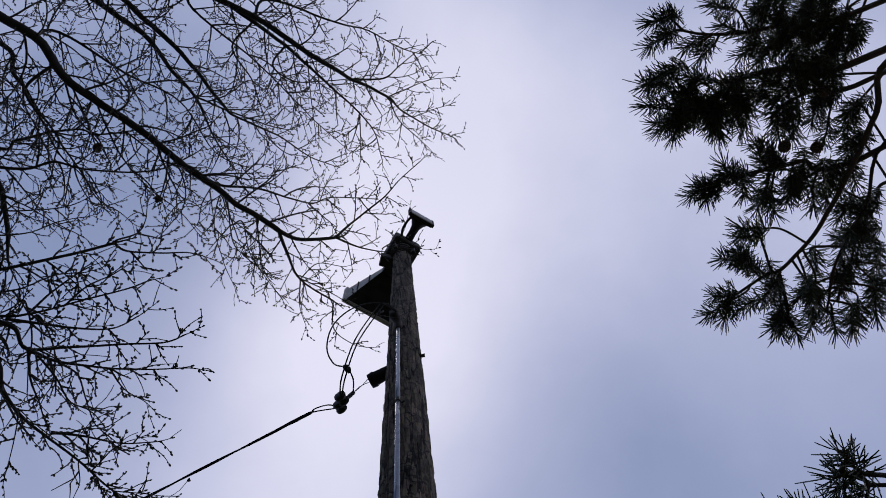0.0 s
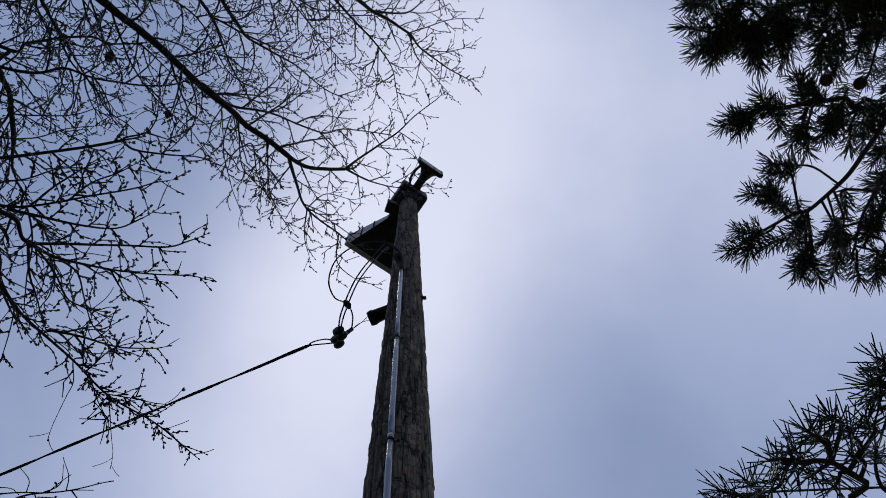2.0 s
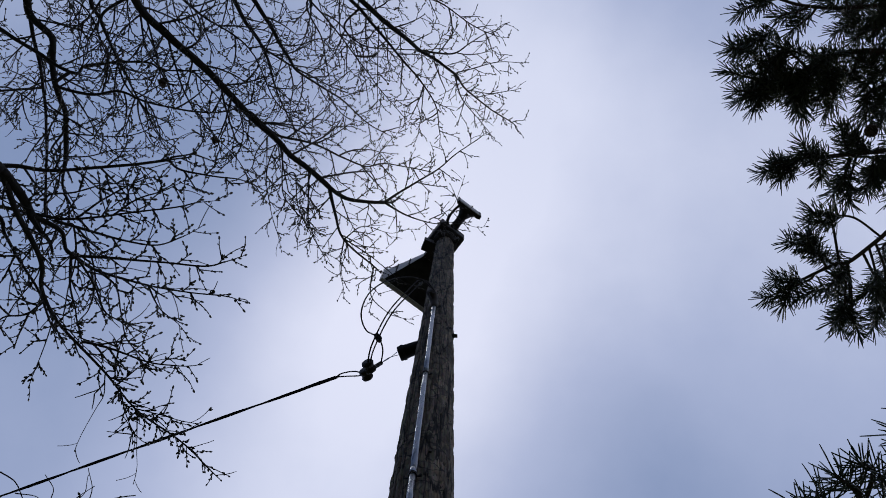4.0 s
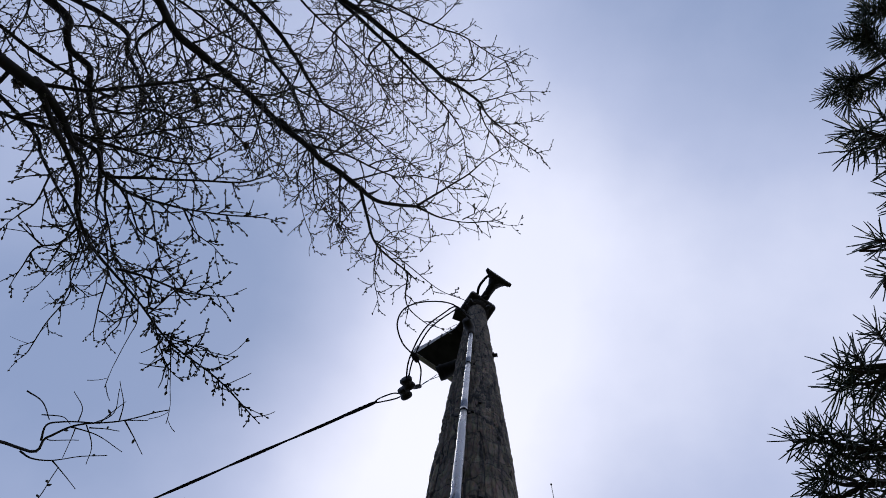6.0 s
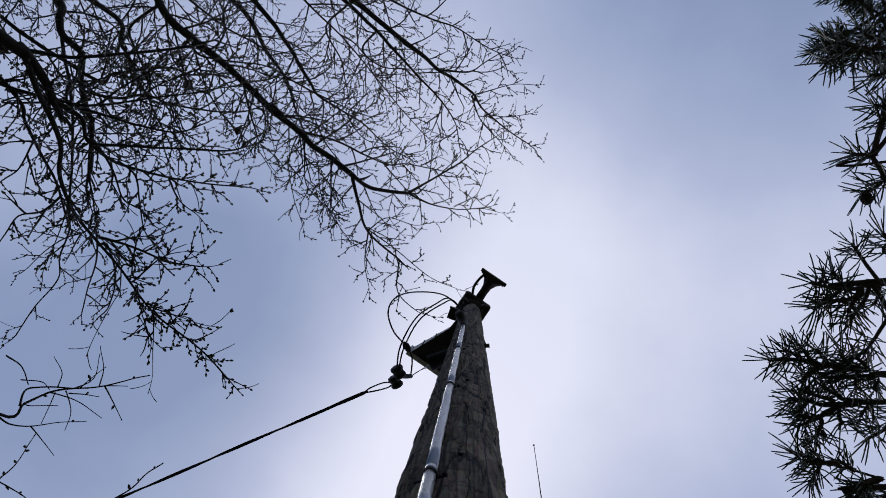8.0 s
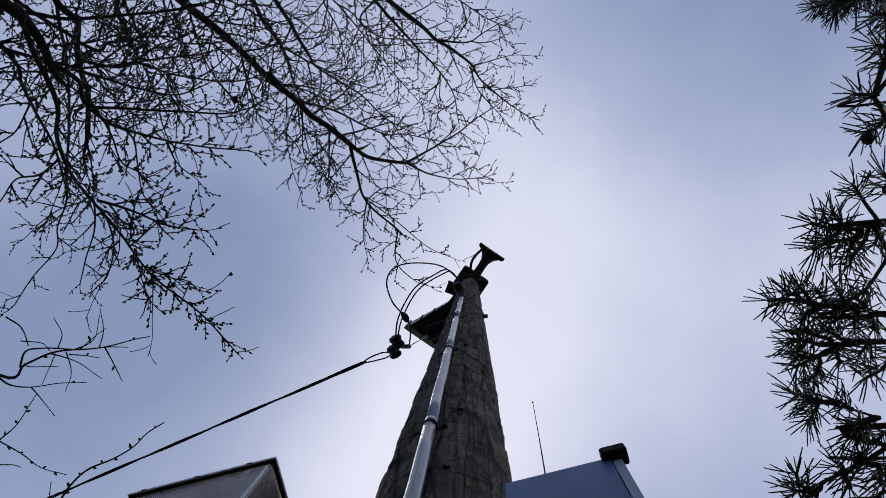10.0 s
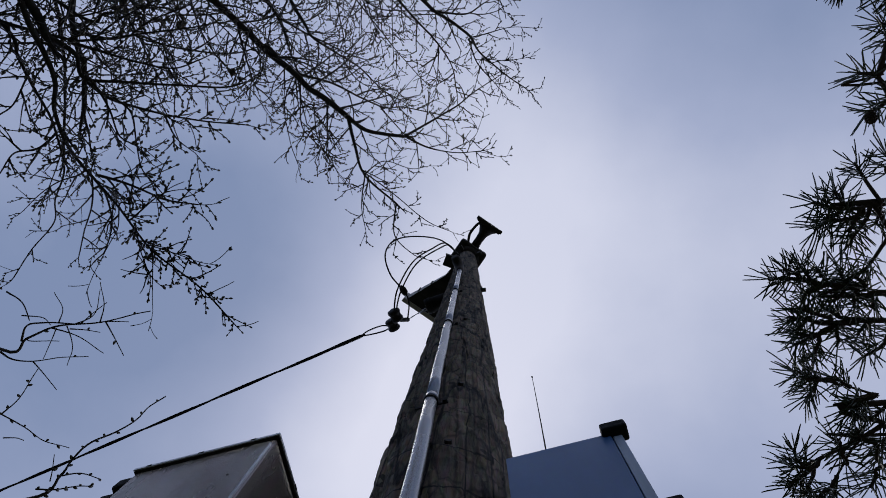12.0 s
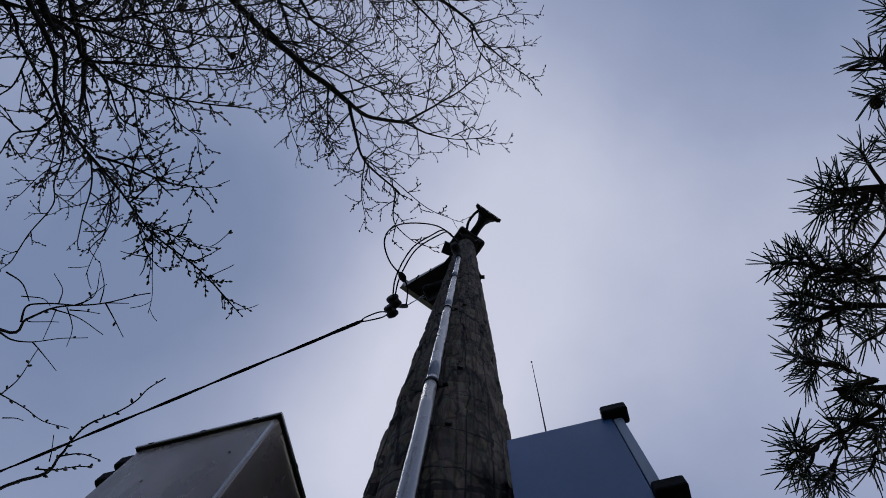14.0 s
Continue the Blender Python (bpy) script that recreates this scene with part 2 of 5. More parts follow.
# mesh helpers
def mesh_of(bm, name, mat, smooth=True):
    me = bpy.data.meshes.new(name)
    bm.to_mesh(me)
    bm.free()
    for p in me.polygons:
        p.use_smooth = smooth
    me.materials.append(mat)
    return me


def part(name, bm, mat, parent=None, label="", smooth=False):
    """Links bm as one mesh object under parent."""
    ob = new(name, mesh_of(bm, name, mat, smooth))
    if parent is not None:
        ob.parent = parent
        ob.matrix_parent_inverse = parent.matrix_world.inverted()
    if label:
        ob["label"] = label
    return ob


def thing(name, place=(0, 0, 0), turn=0.0, **tags):
    ob = new(name)
    ob.empty_display_size = 0.1
    ob.matrix_world = pose(*place, 0, 0, turn)
    return tagged(ob, **tags)


def box(bm, size, m=None, bevel=0.0):
    got = bmesh.ops.create_cube(bm, size=1.0)
    vs = got["verts"]
    bmesh.ops.scale(bm, vec=size, verts=vs)
    if bevel:
        es = list({e for v in vs for e in v.link_edges})
        r = bmesh.ops.bevel(bm, geom=es, offset=bevel, segments=2, affect="EDGES", profile=0.5)
        vs = list({v for f in r["faces"] for v in f.verts} | {v for v in vs if v.is_valid})
        seen = set(vs)
        grow = list(vs)
        while grow:
            v = grow.pop()
            for e in v.link_edges:
                o = e.other_vert(v)
                if o not in seen:
                    seen.add(o)
                    grow.append(o)
        vs = list(seen)
    if m is not None:
        bmesh.ops.transform(bm, matrix=m, verts=vs)
    return bm


def smooth_line(pts, steps):
    """Catmull-Rom line through pts."""
    ps = [Vector(p) for p in pts]
    if len(ps) < 3:
        return [ps[0].lerp(ps[-1], i / steps) for i in range(steps + 1)]
    ps = [ps[0] * 2 - ps[1]] + ps + [ps[-1] * 2 - ps[-2]]
    out = []
    for i in range(1, len(ps) - 2):
        a, b, c, d = ps[i - 1:i + 3]
        for s in range(steps):
            t = s / steps
            out.append(0.5 * (2 * b + (c - a) * t + (2 * a - 5 * b + 4 * c - d) * t * t + (3 * b - a - 3 * c + d) * t ** 3))
    return out + [ps[-2]]


def tube(bm, line, radii, sides=6, caps=True):
    """A tapered tube along line; radii is one number or one for each point."""
    n = len(line)
    rs = [radii] * n if isinstance(radii, (int, float)) else radii
    way = (line[1] - line[0]).normalized()
    side = way.orthogonal().normalized()
    rings = []
    for i, p in enumerate(line):
        w = (line[min(i + 1, n - 1)] - line[max(i - 1, 0)]).normalized()
        side = (side - w * side.dot(w)).normalized()
        up = w.cross(side)
        rings.append([bm.verts.new(p + (side * math.cos(a) + up * math.sin(a)) * rs[i]) for a in (2 * math.pi * k / sides for k in range(sides))])
    for a, b in zip(rings, rings[1:]):
        for k in range(sides):
            bm.faces.new((a[k], a[(k + 1) % sides], b[(k + 1) % sides], b[k]))
    if caps:
        bm.faces.new(rings[0][::-1])
        bm.faces.new(rings[-1])
    return rings


def rod(bm, a, b, r, sides=12, r2=None):
    return tube(bm, [Vector(a), Vector(b)], [r, r if r2 is None else r2], sides)


def ball(bm, place, r, stretch=(1, 1, 1), sub=2):
    got = bmesh.ops.create_icosphere(bm, subdivisions=sub, radius=r)
    bmesh.ops.transform(bm, matrix=Matrix.Translation(place) @ Matrix.Diagonal((*stretch, 1)), verts=got["verts"])


def taper(n, a, b):
    return [a + (b - a) * i / (n - 1) for i in range(n)]


# ground
def make_ground():
    bm = bmesh.new()
    edges = [0, 1, 2, 3, 5, 8, 13, 22, 40, 90, 250, 900, 3000]
    cs = sorted({-v for v in edges} | set(edges))
    grid = [[bm.verts.new((x, y, 0.05 * noise.noise((x * 0.3, y * 0.3, 0)) if abs(x) + abs(y) < 60 else 0)) for x in cs] for y in cs]
    for j in range(len(cs) - 1):
        for i in range(len(cs) - 1):
            bm.faces.new((grid[j][i], grid[j][i + 1], grid[j + 1][i + 1], grid[j + 1][i]))
    tagged(part("ground", bm, GRASS), "rough grassy ground with bare brown earth patches", "ground", kind="structure")


make_ground()

# the wooden pole: 12.4 m high, 0.4 m thick at the ground, tapering
TOP = 12.4


def pole_r(z):
    return 0.2002 - 0.00677 * z


def make_pole():
    bm = bmesh.new()
    sides, rows = 160, 800
    rings = []
    for j in range(rows + 1):
        z = TOP * (j / rows) - 0.2 * (1 - j / rows)
        r0 = pole_r(z)
        ring = []
        for k in range(sides):
            a = 2 * math.pi * k / sides
            c, s = math.cos(a), math.sin(a)
            chk = abs(noise.noise((c * 3.1 + 5, s * 3.1, z * 0.45)))
            d = -0.014 * max(0, 1 - chk / 0.035)
            scar = noise.noise((c * 1.3, s * 1.3 + 9, z * 3.4))
            d += 0.0025 * scar - 0.004 * max(0, 1 - abs(noise.noise((c * 0.9 + 3, s * 0.9, z * 2.1 + a * 0.2))) / 0.05)
            d += 0.002 * noise.noise((c * 9, s * 9, z * 5))
            ds, at = noise.voronoi((c * 4.6, s * 4.6, z * 6.5 + 0.4 * noise.noise((c * 4, s * 4, z * 3))))
            d += 0.0040 * noise.cell(at[0] * 7.3) - 0.004 * max(0, 1 - (ds[1] - ds[0]) / 0.10)
            # one long open check down the side
            off = a - radians(221) - 0.10 * noise.noise((0, 3, z * 1.6)) - 0.05 * noise.noise((0, 7, z * 5))
            d -= 0.040 * max(0, 1 - abs(off) / 0.06)
            ring.append(bm.verts.new((c * (r0 + d), s * (r0 + d), z)))
        rings.append(ring)
    for p, q in zip(rings, rings[1:]):
        for k in range(sides):
            bm.faces.new((p[k], p[(k + 1) % sides], q[(k + 1) % sides], q[k]))
    bm.faces.new(rings[-1])
    pole = part("utility_pole", bm, WOOD, None, smooth=True)
    tagged(pole, "tall weathered grey-brown wooden utility pole with long cracks", "pole")
    # the end of a through bolt with its washer
    bm = bmesh.new()
    rod(bm, (0.12, -0.045, 8.0), (0.175, -0.05, 8.0), 0.016, 8)
    rod(bm, (0.135, -0.047, 8.0), (0.146, -0.047, 8.0), 0.03, 10)
    part("bolt", bm, DARK, pole, "dark rusty through-bolt end")
    for a, z in ((-1.40, 4.05), (-1.52, 3.42), (-1.38, 5.55), (-1.47, 7.0)):
        bm = bmesh.new()
        r = pole_r(z)
        rod(bm, (math.cos(a) * (r - 0.02), math.sin(a) * (r - 0.02), z), (math.cos(a) * (r + 0.006), math.sin(a) * (r + 0.006), z), 0.009, 8)
        part("nail", bm, DARK, pole, "dark nail head")
    return pole


make_pole()

# the conduit on the pole
CON = -1.8065


def con_at(z, out=0.022):
    r = pole_r(z) + out
    return Vector((math.cos(CON) * r, math.sin(CON) * r, z))


def make_conduit():
    run = thing("conduit", con_at(0.5), label="galvanised steel conduit strapped up the wooden pole", category="conduit")
    cuts = [0.0, 2.25, 3.75, 5.24, 6.72, 8.46]
    for a, b in zip(cuts, cuts[1:]):
        bm = bmesh.new()
        wob = [con_at(a + (b - a) * i / 6, 0.022 + 0.002 * math.sin(i * 2.1 + a)) for i in range(7)]
        tube(bm, wob, 0.017, 20)
        part("pipe", bm, STEEL, run, smooth=True)
    for z in cuts[1:-1]:
        bm = bmesh.new()
        tube(bm, [con_at(z), con_at(z + 0.045)], 0.0174, 20)
        part("coupling", bm, STEEL, run, smooth=True)
        bm = bmesh.new()
        tube(bm, [con_at(z - 0.020), con_at(z - 0.002)], 0.0205, 20)
        o = con_at(z - 0.012, 0.012)
        t = Vector((-math.sin(CON), math.cos(CON), 0))
        box(bm, (0.09, 0.004, 0.016), Matrix.Translation(o) @ Matrix.Rotation(CON + math.pi / 2, 4, "Z"))
        rod(bm, o + t * 0.037, o + t * 0.037 + Vector((math.cos(CON), math.sin(CON), 0)) * 0.008, 0.007, 6)
        part("strap", bm, RUBBER, run, "black two-hole pipe strap")
    # weatherhead
    bm = bmesh.new()
    n = Vector((math.cos(CON), math.sin(CON), 0))
    p = con_at(8.44)
    line = [p, p + Vector((0, 0, 0.1)), p + Vector((0, 0, 0.17)) + n * 0.02, p + Vector((-0.01, 0, 0.20)) + n * 0.07, p + Vector((-0.02, 0, 0.18)) + n * 0.11]
    tube(bm, line, [0.024, 0.03, 0.04, 0.044, 0.036], 16)
    part("weatherhead", bm, DARK, run, "dark cast weatherhead", smooth=True)


make_conduit()


# the siren on the pole's top; its horn points along the local x
def frustum(bm, x0, w0, h0, x1, w1, h1, wall, z=0.0, z1=None, open_end=True):
    """A square funnel with walls, from x0 to x1; w and h are half sizes."""
    z1 = z if z1 is None else z1

    def ring(x, w, h, zz):
        return [bm.verts.new((x, sy * w, zz + sz * h)) for sy, sz in ((-1, -1), (1, -1), (1, 1), (-1, 1))]
    a, b = ring(x0, w0, h0, z), ring(x1, w1, h1, z1)
    c, d = ring(x1, w1 - wall, h1 - wall, z1), ring(x0, w0 - wall, h0 - wall, z)
    for p, q in ((a, b), (b, c), (c, d), (d, a)):
        for k in range(4):
            bm.faces.new((p[k], p[(k + 1) % 4], q[(k + 1) % 4], q[k]))
    bmesh.ops.recalc_face_normals(bm, faces=bm.faces)


def make_siren():
    s = thing("siren", (0, 0, TOP), 124.0, label="rotating outdoor warning siren with a square faded grey horn", category="siren")
    M = s.matrix_world

    def put(name, bm, mat, label="", smooth=False, parent=s):
        bm.transform(M)
        return part(name, bm, mat, parent, label, smooth)
    bm = bmesh.new()
    rod(bm, (0, 0, -0.13), (0, 0, 0.02), 0.148, 28)
    rod(bm, (0, 0, -0.06), (0, 0, -0.02), 0.158, 28)
    put("mounting_collar", bm, DARK, "dark steel collar", True)
    for a in range(4):
        bm = bmesh.new()
        w = radians(90 * a + 30)
        box(bm, (0.07, 0.045, 0.2), pose(0.165 * math.cos(w), 0.165 * math.sin(w), -0.08, 0, 0, 90 * a + 30), 0.006)
        rod(bm, (0.19 * math.cos(w), 0.19 * math.sin(w), -0.12), (0.215 * math.cos(w), 0.215 * math.sin(w), -0.12), 0.016, 6)
        put("collar_lug", bm, DARK)
    bm = bmesh.new()
    rod(bm, (0, 0, 0.02), (0, 0, 0.1), 0.165, 28)
    rod(bm, (0, 0, 0.1), (0, 0, 0.19), 0.13, 24)
    put("turntable", bm, DARK, "round dark turntable", True)
    bm = bmesh.new()
    box(bm, (0.42, 0.40, 0.32), pose(0.02, 0, 0.33), 0.03)
    box(bm, (0.16, 0.34, 0.12), pose(-0.05, 0, 0.47), 0.02)
    housing = put("gear_housing", bm, DARK, "dark gear housing")
    for y in (-0.1, 0.1):
        bm = bmesh.new()
        rod(bm, (0.1, y, 0.485), (0.1, y, 0.51), 0.018, 6)
        put("housing_bolt", bm, DARK, parent=housing)
    # horn: throat, bell, lip and ribs
    bm = bmesh.new()
    frustum(bm, 0.18, 0.09, 0.09, 0.36, 0.105, 0.10, 0.012, 0.34)
    put("throat", bm, DARK)
    bm = bmesh.new()
    frustum(bm, 0.36, 0.105, 0.10, 0.92, 0.37, 0.31, 0.012, 0.34)
    horn = put("horn", bm, HORN, "faded grey sheet-metal horn")
    # added dark sheet: the shade below the horn, put in as colour
    bm = bmesh.new()
    ps = [bm.verts.new(v) for v in ((0.36, -0.104, 0.236), (0.36, 0.104, 0.236), (0.9, 0.36, 0.036), (0.9, -0.36, 0.036), (0.36, -0.104, 0.23), (0.36, 0.104, 0.23), (0.9, 0.36, 0.030), (0.9, -0.36, 0.030))]
    for q in ((0, 1, 2, 3), (7, 6, 5, 4), (0, 4, 5, 1), (1, 5, 6, 2), (2, 6, 7, 3), (3, 7, 4, 0)):
        bm.faces.new([ps[i] for i in q])
    put("underside_shade", bm, HORN_SHADE, "dark sheet standing in for the shade under the horn", parent=horn)
    bm = bmesh.new()
    frustum(bm, 0.365, 0.088, 0.083, 0.915, 0.352, 0.292, 0.004, 0.34)
    put("horn_lining", bm, HORN_SHADE, "dark inner lining", parent=horn)
    bm = bmesh.new()
    frustum(bm, 0.90, 0.395, 0.335, 0.955, 0.405, 0.345, 0.03, 0.34)
    put("horn_lip", bm, HORN, "turned grey horn lip", parent=horn)
    # ribs carry the shade colour too, so none shows pale from below
    for i, x in enumerate((0.55, 0.73)):
        bm = bmesh.new()
        t = (x - 0.36) / 0.56
        frustum(bm, x, 0.105 + 0.265 * t + 0.012, 0.10 + 0.21 * t + 0.012, x + 0.012, 0.105 + 0.265 * t + 0.018, 0.10 + 0.21 * t + 0.018, 0.02, 0.34)
        put("horn_rib", bm, HORN_SHADE, parent=horn)
    # intake tube and its square plate on the other side
    bm = bmesh.new()
    line = [Vector((x, 0, z)) for x, z in ((-0.14, 0.36), (-0.3, 0.38), (-0.38, 0.39), (-0.45, 0.40), (-0.50, 0.40))]
    tube(bm, line, [0.06, 0.055, 0.062, 0.10, 0.15], 22)
    put("intake_tube", bm, DARK, "dark flared intake tube", True)
    bm = bmesh.new()
    line = [Vector(p) for p in ((-0.15, 0.09, 0.3), (-0.28, 0.15, 0.29), (-0.40, 0.15, 0.33), (-0.49, 0.13, 0.36))]
    tube(bm, smooth_line(line, 5), 0.018, 10)
    put("brace", bm, DARK, "curved dark brace", True)
    bm = bmesh.new()
    box(bm, (0.05, 0.35, 0.32), pose(-0.525, 0, 0.40), 0.008)
    plate = put("intake_plate", bm, DARK, "dark square intake plate")
    bm = bmesh.new()
    box(bm, (0.02, 0.38, 0.02), pose(-0.52, 0, 0.57), 0.004)
    box(bm, (0.012, 0.33, 0.31), pose(-0.558, 0, 0.405), 0.004)
    put("plate_cover", bm, HORN, "light grey cover sheet", parent=plate)
    for y in (-0.18, 0.18):
        bm = bmesh.new()
        box(bm, (0.05, 0.03, 0.38), pose(-0.54, y, 0.40), 0.005)
        put("plate_edge", bm, DARK, parent=plate)
    # motor box beside the pole's top
    b = thing("junction_box", (-0.22, 0.03, 12.3), 20, label="small dark metal junction box below the siren", category="junction box")
    bm = bmesh.new()
    box(bm, (0.16, 0.14, 0.17), b.matrix_world, 0.008)
    part("body", bm, DARK, b)
    bm = bmesh.new()
    box(bm, (0.175, 0.012, 0.185), b.matrix_world @ pose(0, -0.077, 0), 0.003)
    part("lid", bm, DARK, b)
    bm = bmesh.new()
    box(bm, (0.10, 0.05, 0.05), b.matrix_world @ pose(0.10, 0.02, 0), 0.005)
    part("bracket", bm, DARK, b)


make_siren()

# service drop: insulators, splices, wires
DROP = Vector((-0.914, 0.404, 0.022)).normalized()
GRIP = Vector((-0.664, 0.245, 7.80))


def make_service():
    ins = thing("insulator", (-0.5, 0.1, 7.55), label="pair of black spool insulators on a clevis", category="insulator")
    for p, r in (((-0.497, 0.10, 7.55), 0.049), ((-0.52, 0.175, 7.58), 0.047)):
        bm = bmesh.new()
        d = Vector((0.35, 0.75, 0.2)).normalized()
        o = Vector(p)
        ks = [(-1, 0.55), (-0.85, 0.9), (-0.55, 1.0), (-0.25, 0.86), (0, 0.8), (0.25, 0.86), (0.55, 1.0), (0.85, 0.9), (1, 0.55)]
        tube(bm, [o + d * r * k for k, _ in ks], [r * f for _, f in ks], 16)
        part("spool", bm, CERAMIC, ins, smooth=True)
    bm = bmesh.new()
    tube(bm, smooth_line([(-0.50, 0.12, 7.57), (-0.47, 0.15, 7.68), (-0.43, 0.175, 7.86)], 6), 0.017, 10)
    part("dead_end_sleeve", bm, RUBBER, ins, "thick black sleeve", True)
    bm = bmesh.new()
    for s in (-1, 1):
        side = Vector((0.45, 0.85, 0.3)) * 0.024 * s
        tube(bm, smooth_line([GRIP + DROP * 0.13, GRIP + DROP * 0.07 + side * 0.7, GRIP.lerp(Vector((-0.55, 0.2, 7.62)), 0.5) + side, Vector((-0.535, 0.19, 7.6))], 5), 0.0055, 8)
    part("clevis_bail", bm, DARK, ins)
    # the bracket lamp-like wire holder that the thin tie wires run to
    h = thing("wire_holder", (-0.14, 0, 7.76), label="black cylindrical wire holder bolted to the pole", category="wire holder")
    a, b = Vector((-0.12, 0.0, 7.82)), Vector((-0.285, 0.07, 7.80))
    bm = bmesh.new()
    tube(bm, [a, a.lerp(b, 0.4), a.lerp(b, 0.7), a.lerp(b, 0.9), b], [0.05, 0.054, 0.058, 0.062, 0.058], 18)
    part("cup", bm, RUBBER, h, smooth=True)
    bm = bmesh.new()
    w = (b - a).normalized()
    tube(bm, [a.lerp(b, 0.72), a.lerp(b, 0.84)], 0.064, 18)
    part("band", bm, RUBBER, h, smooth=True)
    for i, q in enumerate(((-0.30, 0.10, 7.97), (-0.275, 0.10, 7.89))):
        bm = bmesh.new()
        tube(bm, smooth_line([q, (-0.37, 0.14, 7.885 + 0.02 * i), (-0.43, 0.175, 7.86)], 5), 0.0028, 6)
        part("tie_wire", bm, STEEL, h, "thin steel tie wire", True)
    # twisted drop cable
    cable = thing("service_cable", GRIP, label="black twisted service cable leaving the pole", category="cable")
    side = DROP.cross(Vector((0, 0, 1))).normalized()
    up = side.cross(DROP)
    for k in range(2):
        bm = bmesh.new()
        line = []
        for i in range(900):
            s = 0.12 + i * 0.04
            w = 2 * math.pi * (s / 1.15) + k * math.pi
            spread = 0.0058 * min(1, 0.4 + s * 2)
            sag = -0.0016 * s * (36 - s)
            line.append(GRIP + DROP * s + Vector((0, 0, sag * 0.35)) + (side * math.cos(w) + up * math.sin(w)) * spread)
        tube(bm, line, 0.0075 if k else 0.006, 8)
        part("strand", bm, RUBBER, cable, smooth=True)
    bm = bmesh.new()
    tube(bm, [GRIP + DROP * 0.10, GRIP + DROP * 0.14, GRIP + DROP * 0.28, GRIP + DROP * 0.45], [0.007, 0.014, 0.015, 0.010], 10)
    part("wedge_clamp", bm, RUBBER, cable, smooth=True)
    # drip loops from the weatherhead to the splices
    runs = [
        [(-0.06, -0.29, 8.60), (-0.13, -0.37, 8.55), (-0.20, -0.36, 8.30), (-0.355, -0.27, 7.78), (-0.45, -0.09, 7.50), (-0.495, 0.08, 7.55)],
        [(-0.05, -0.29, 8.60), (-0.16, -0.39, 8.50), (-0.26, -0.36, 8.20), (-0.385, -0.28, 7.75), (-0.475, -0.10, 7.47), (-0.51, 0.09, 7.55)],
        [(-0.04, -0.28, 8.58), (-0.20, -0.42, 8.42), (-0.40, -0.46, 8.13), (-0.53, -0.44, 7.75), (-0.565, -0.35, 7.47), (-0.53, -0.2, 7.52), (-0.46, -0.06, 7.80), (-0.415, 0.025, 7.77), (-0.43, 0.17, 7.86)],
    ]
    for i, r in enumerate(runs):
        wire = thing("drip_loop", r[0], label="black insulated wire looping from the weatherhead", category="wire", group="drip loops")
        bm = bmesh.new()
        tube(bm, smooth_line(r, 9), 0.0058, 8)
        part("wire", bm, RUBBER, wire, smooth=True)
        if i == 2:
            bm = bmesh.new()
            tube(bm, [Vector(p) for p in ((-0.475, -0.09, 7.76), (-0.465, -0.07, 7.79), (-0.45, -0.045, 7.80), (-0.44, -0.02, 7.80))], [0.014, 0.026, 0.026, 0.014], 12)
            part("splice", bm, RUBBER, wire, "round black splice connector", True)


make_service()


# control cabinets on the pole, their fronts turned the same way
def cabinet_pose(corner, z):
    return Matrix.Translation((*corner, z)) @ Matrix.Rotation(radians(2.0), 4, "X") @ Matrix.Rotation(radians(-15.1), 4, "Z")


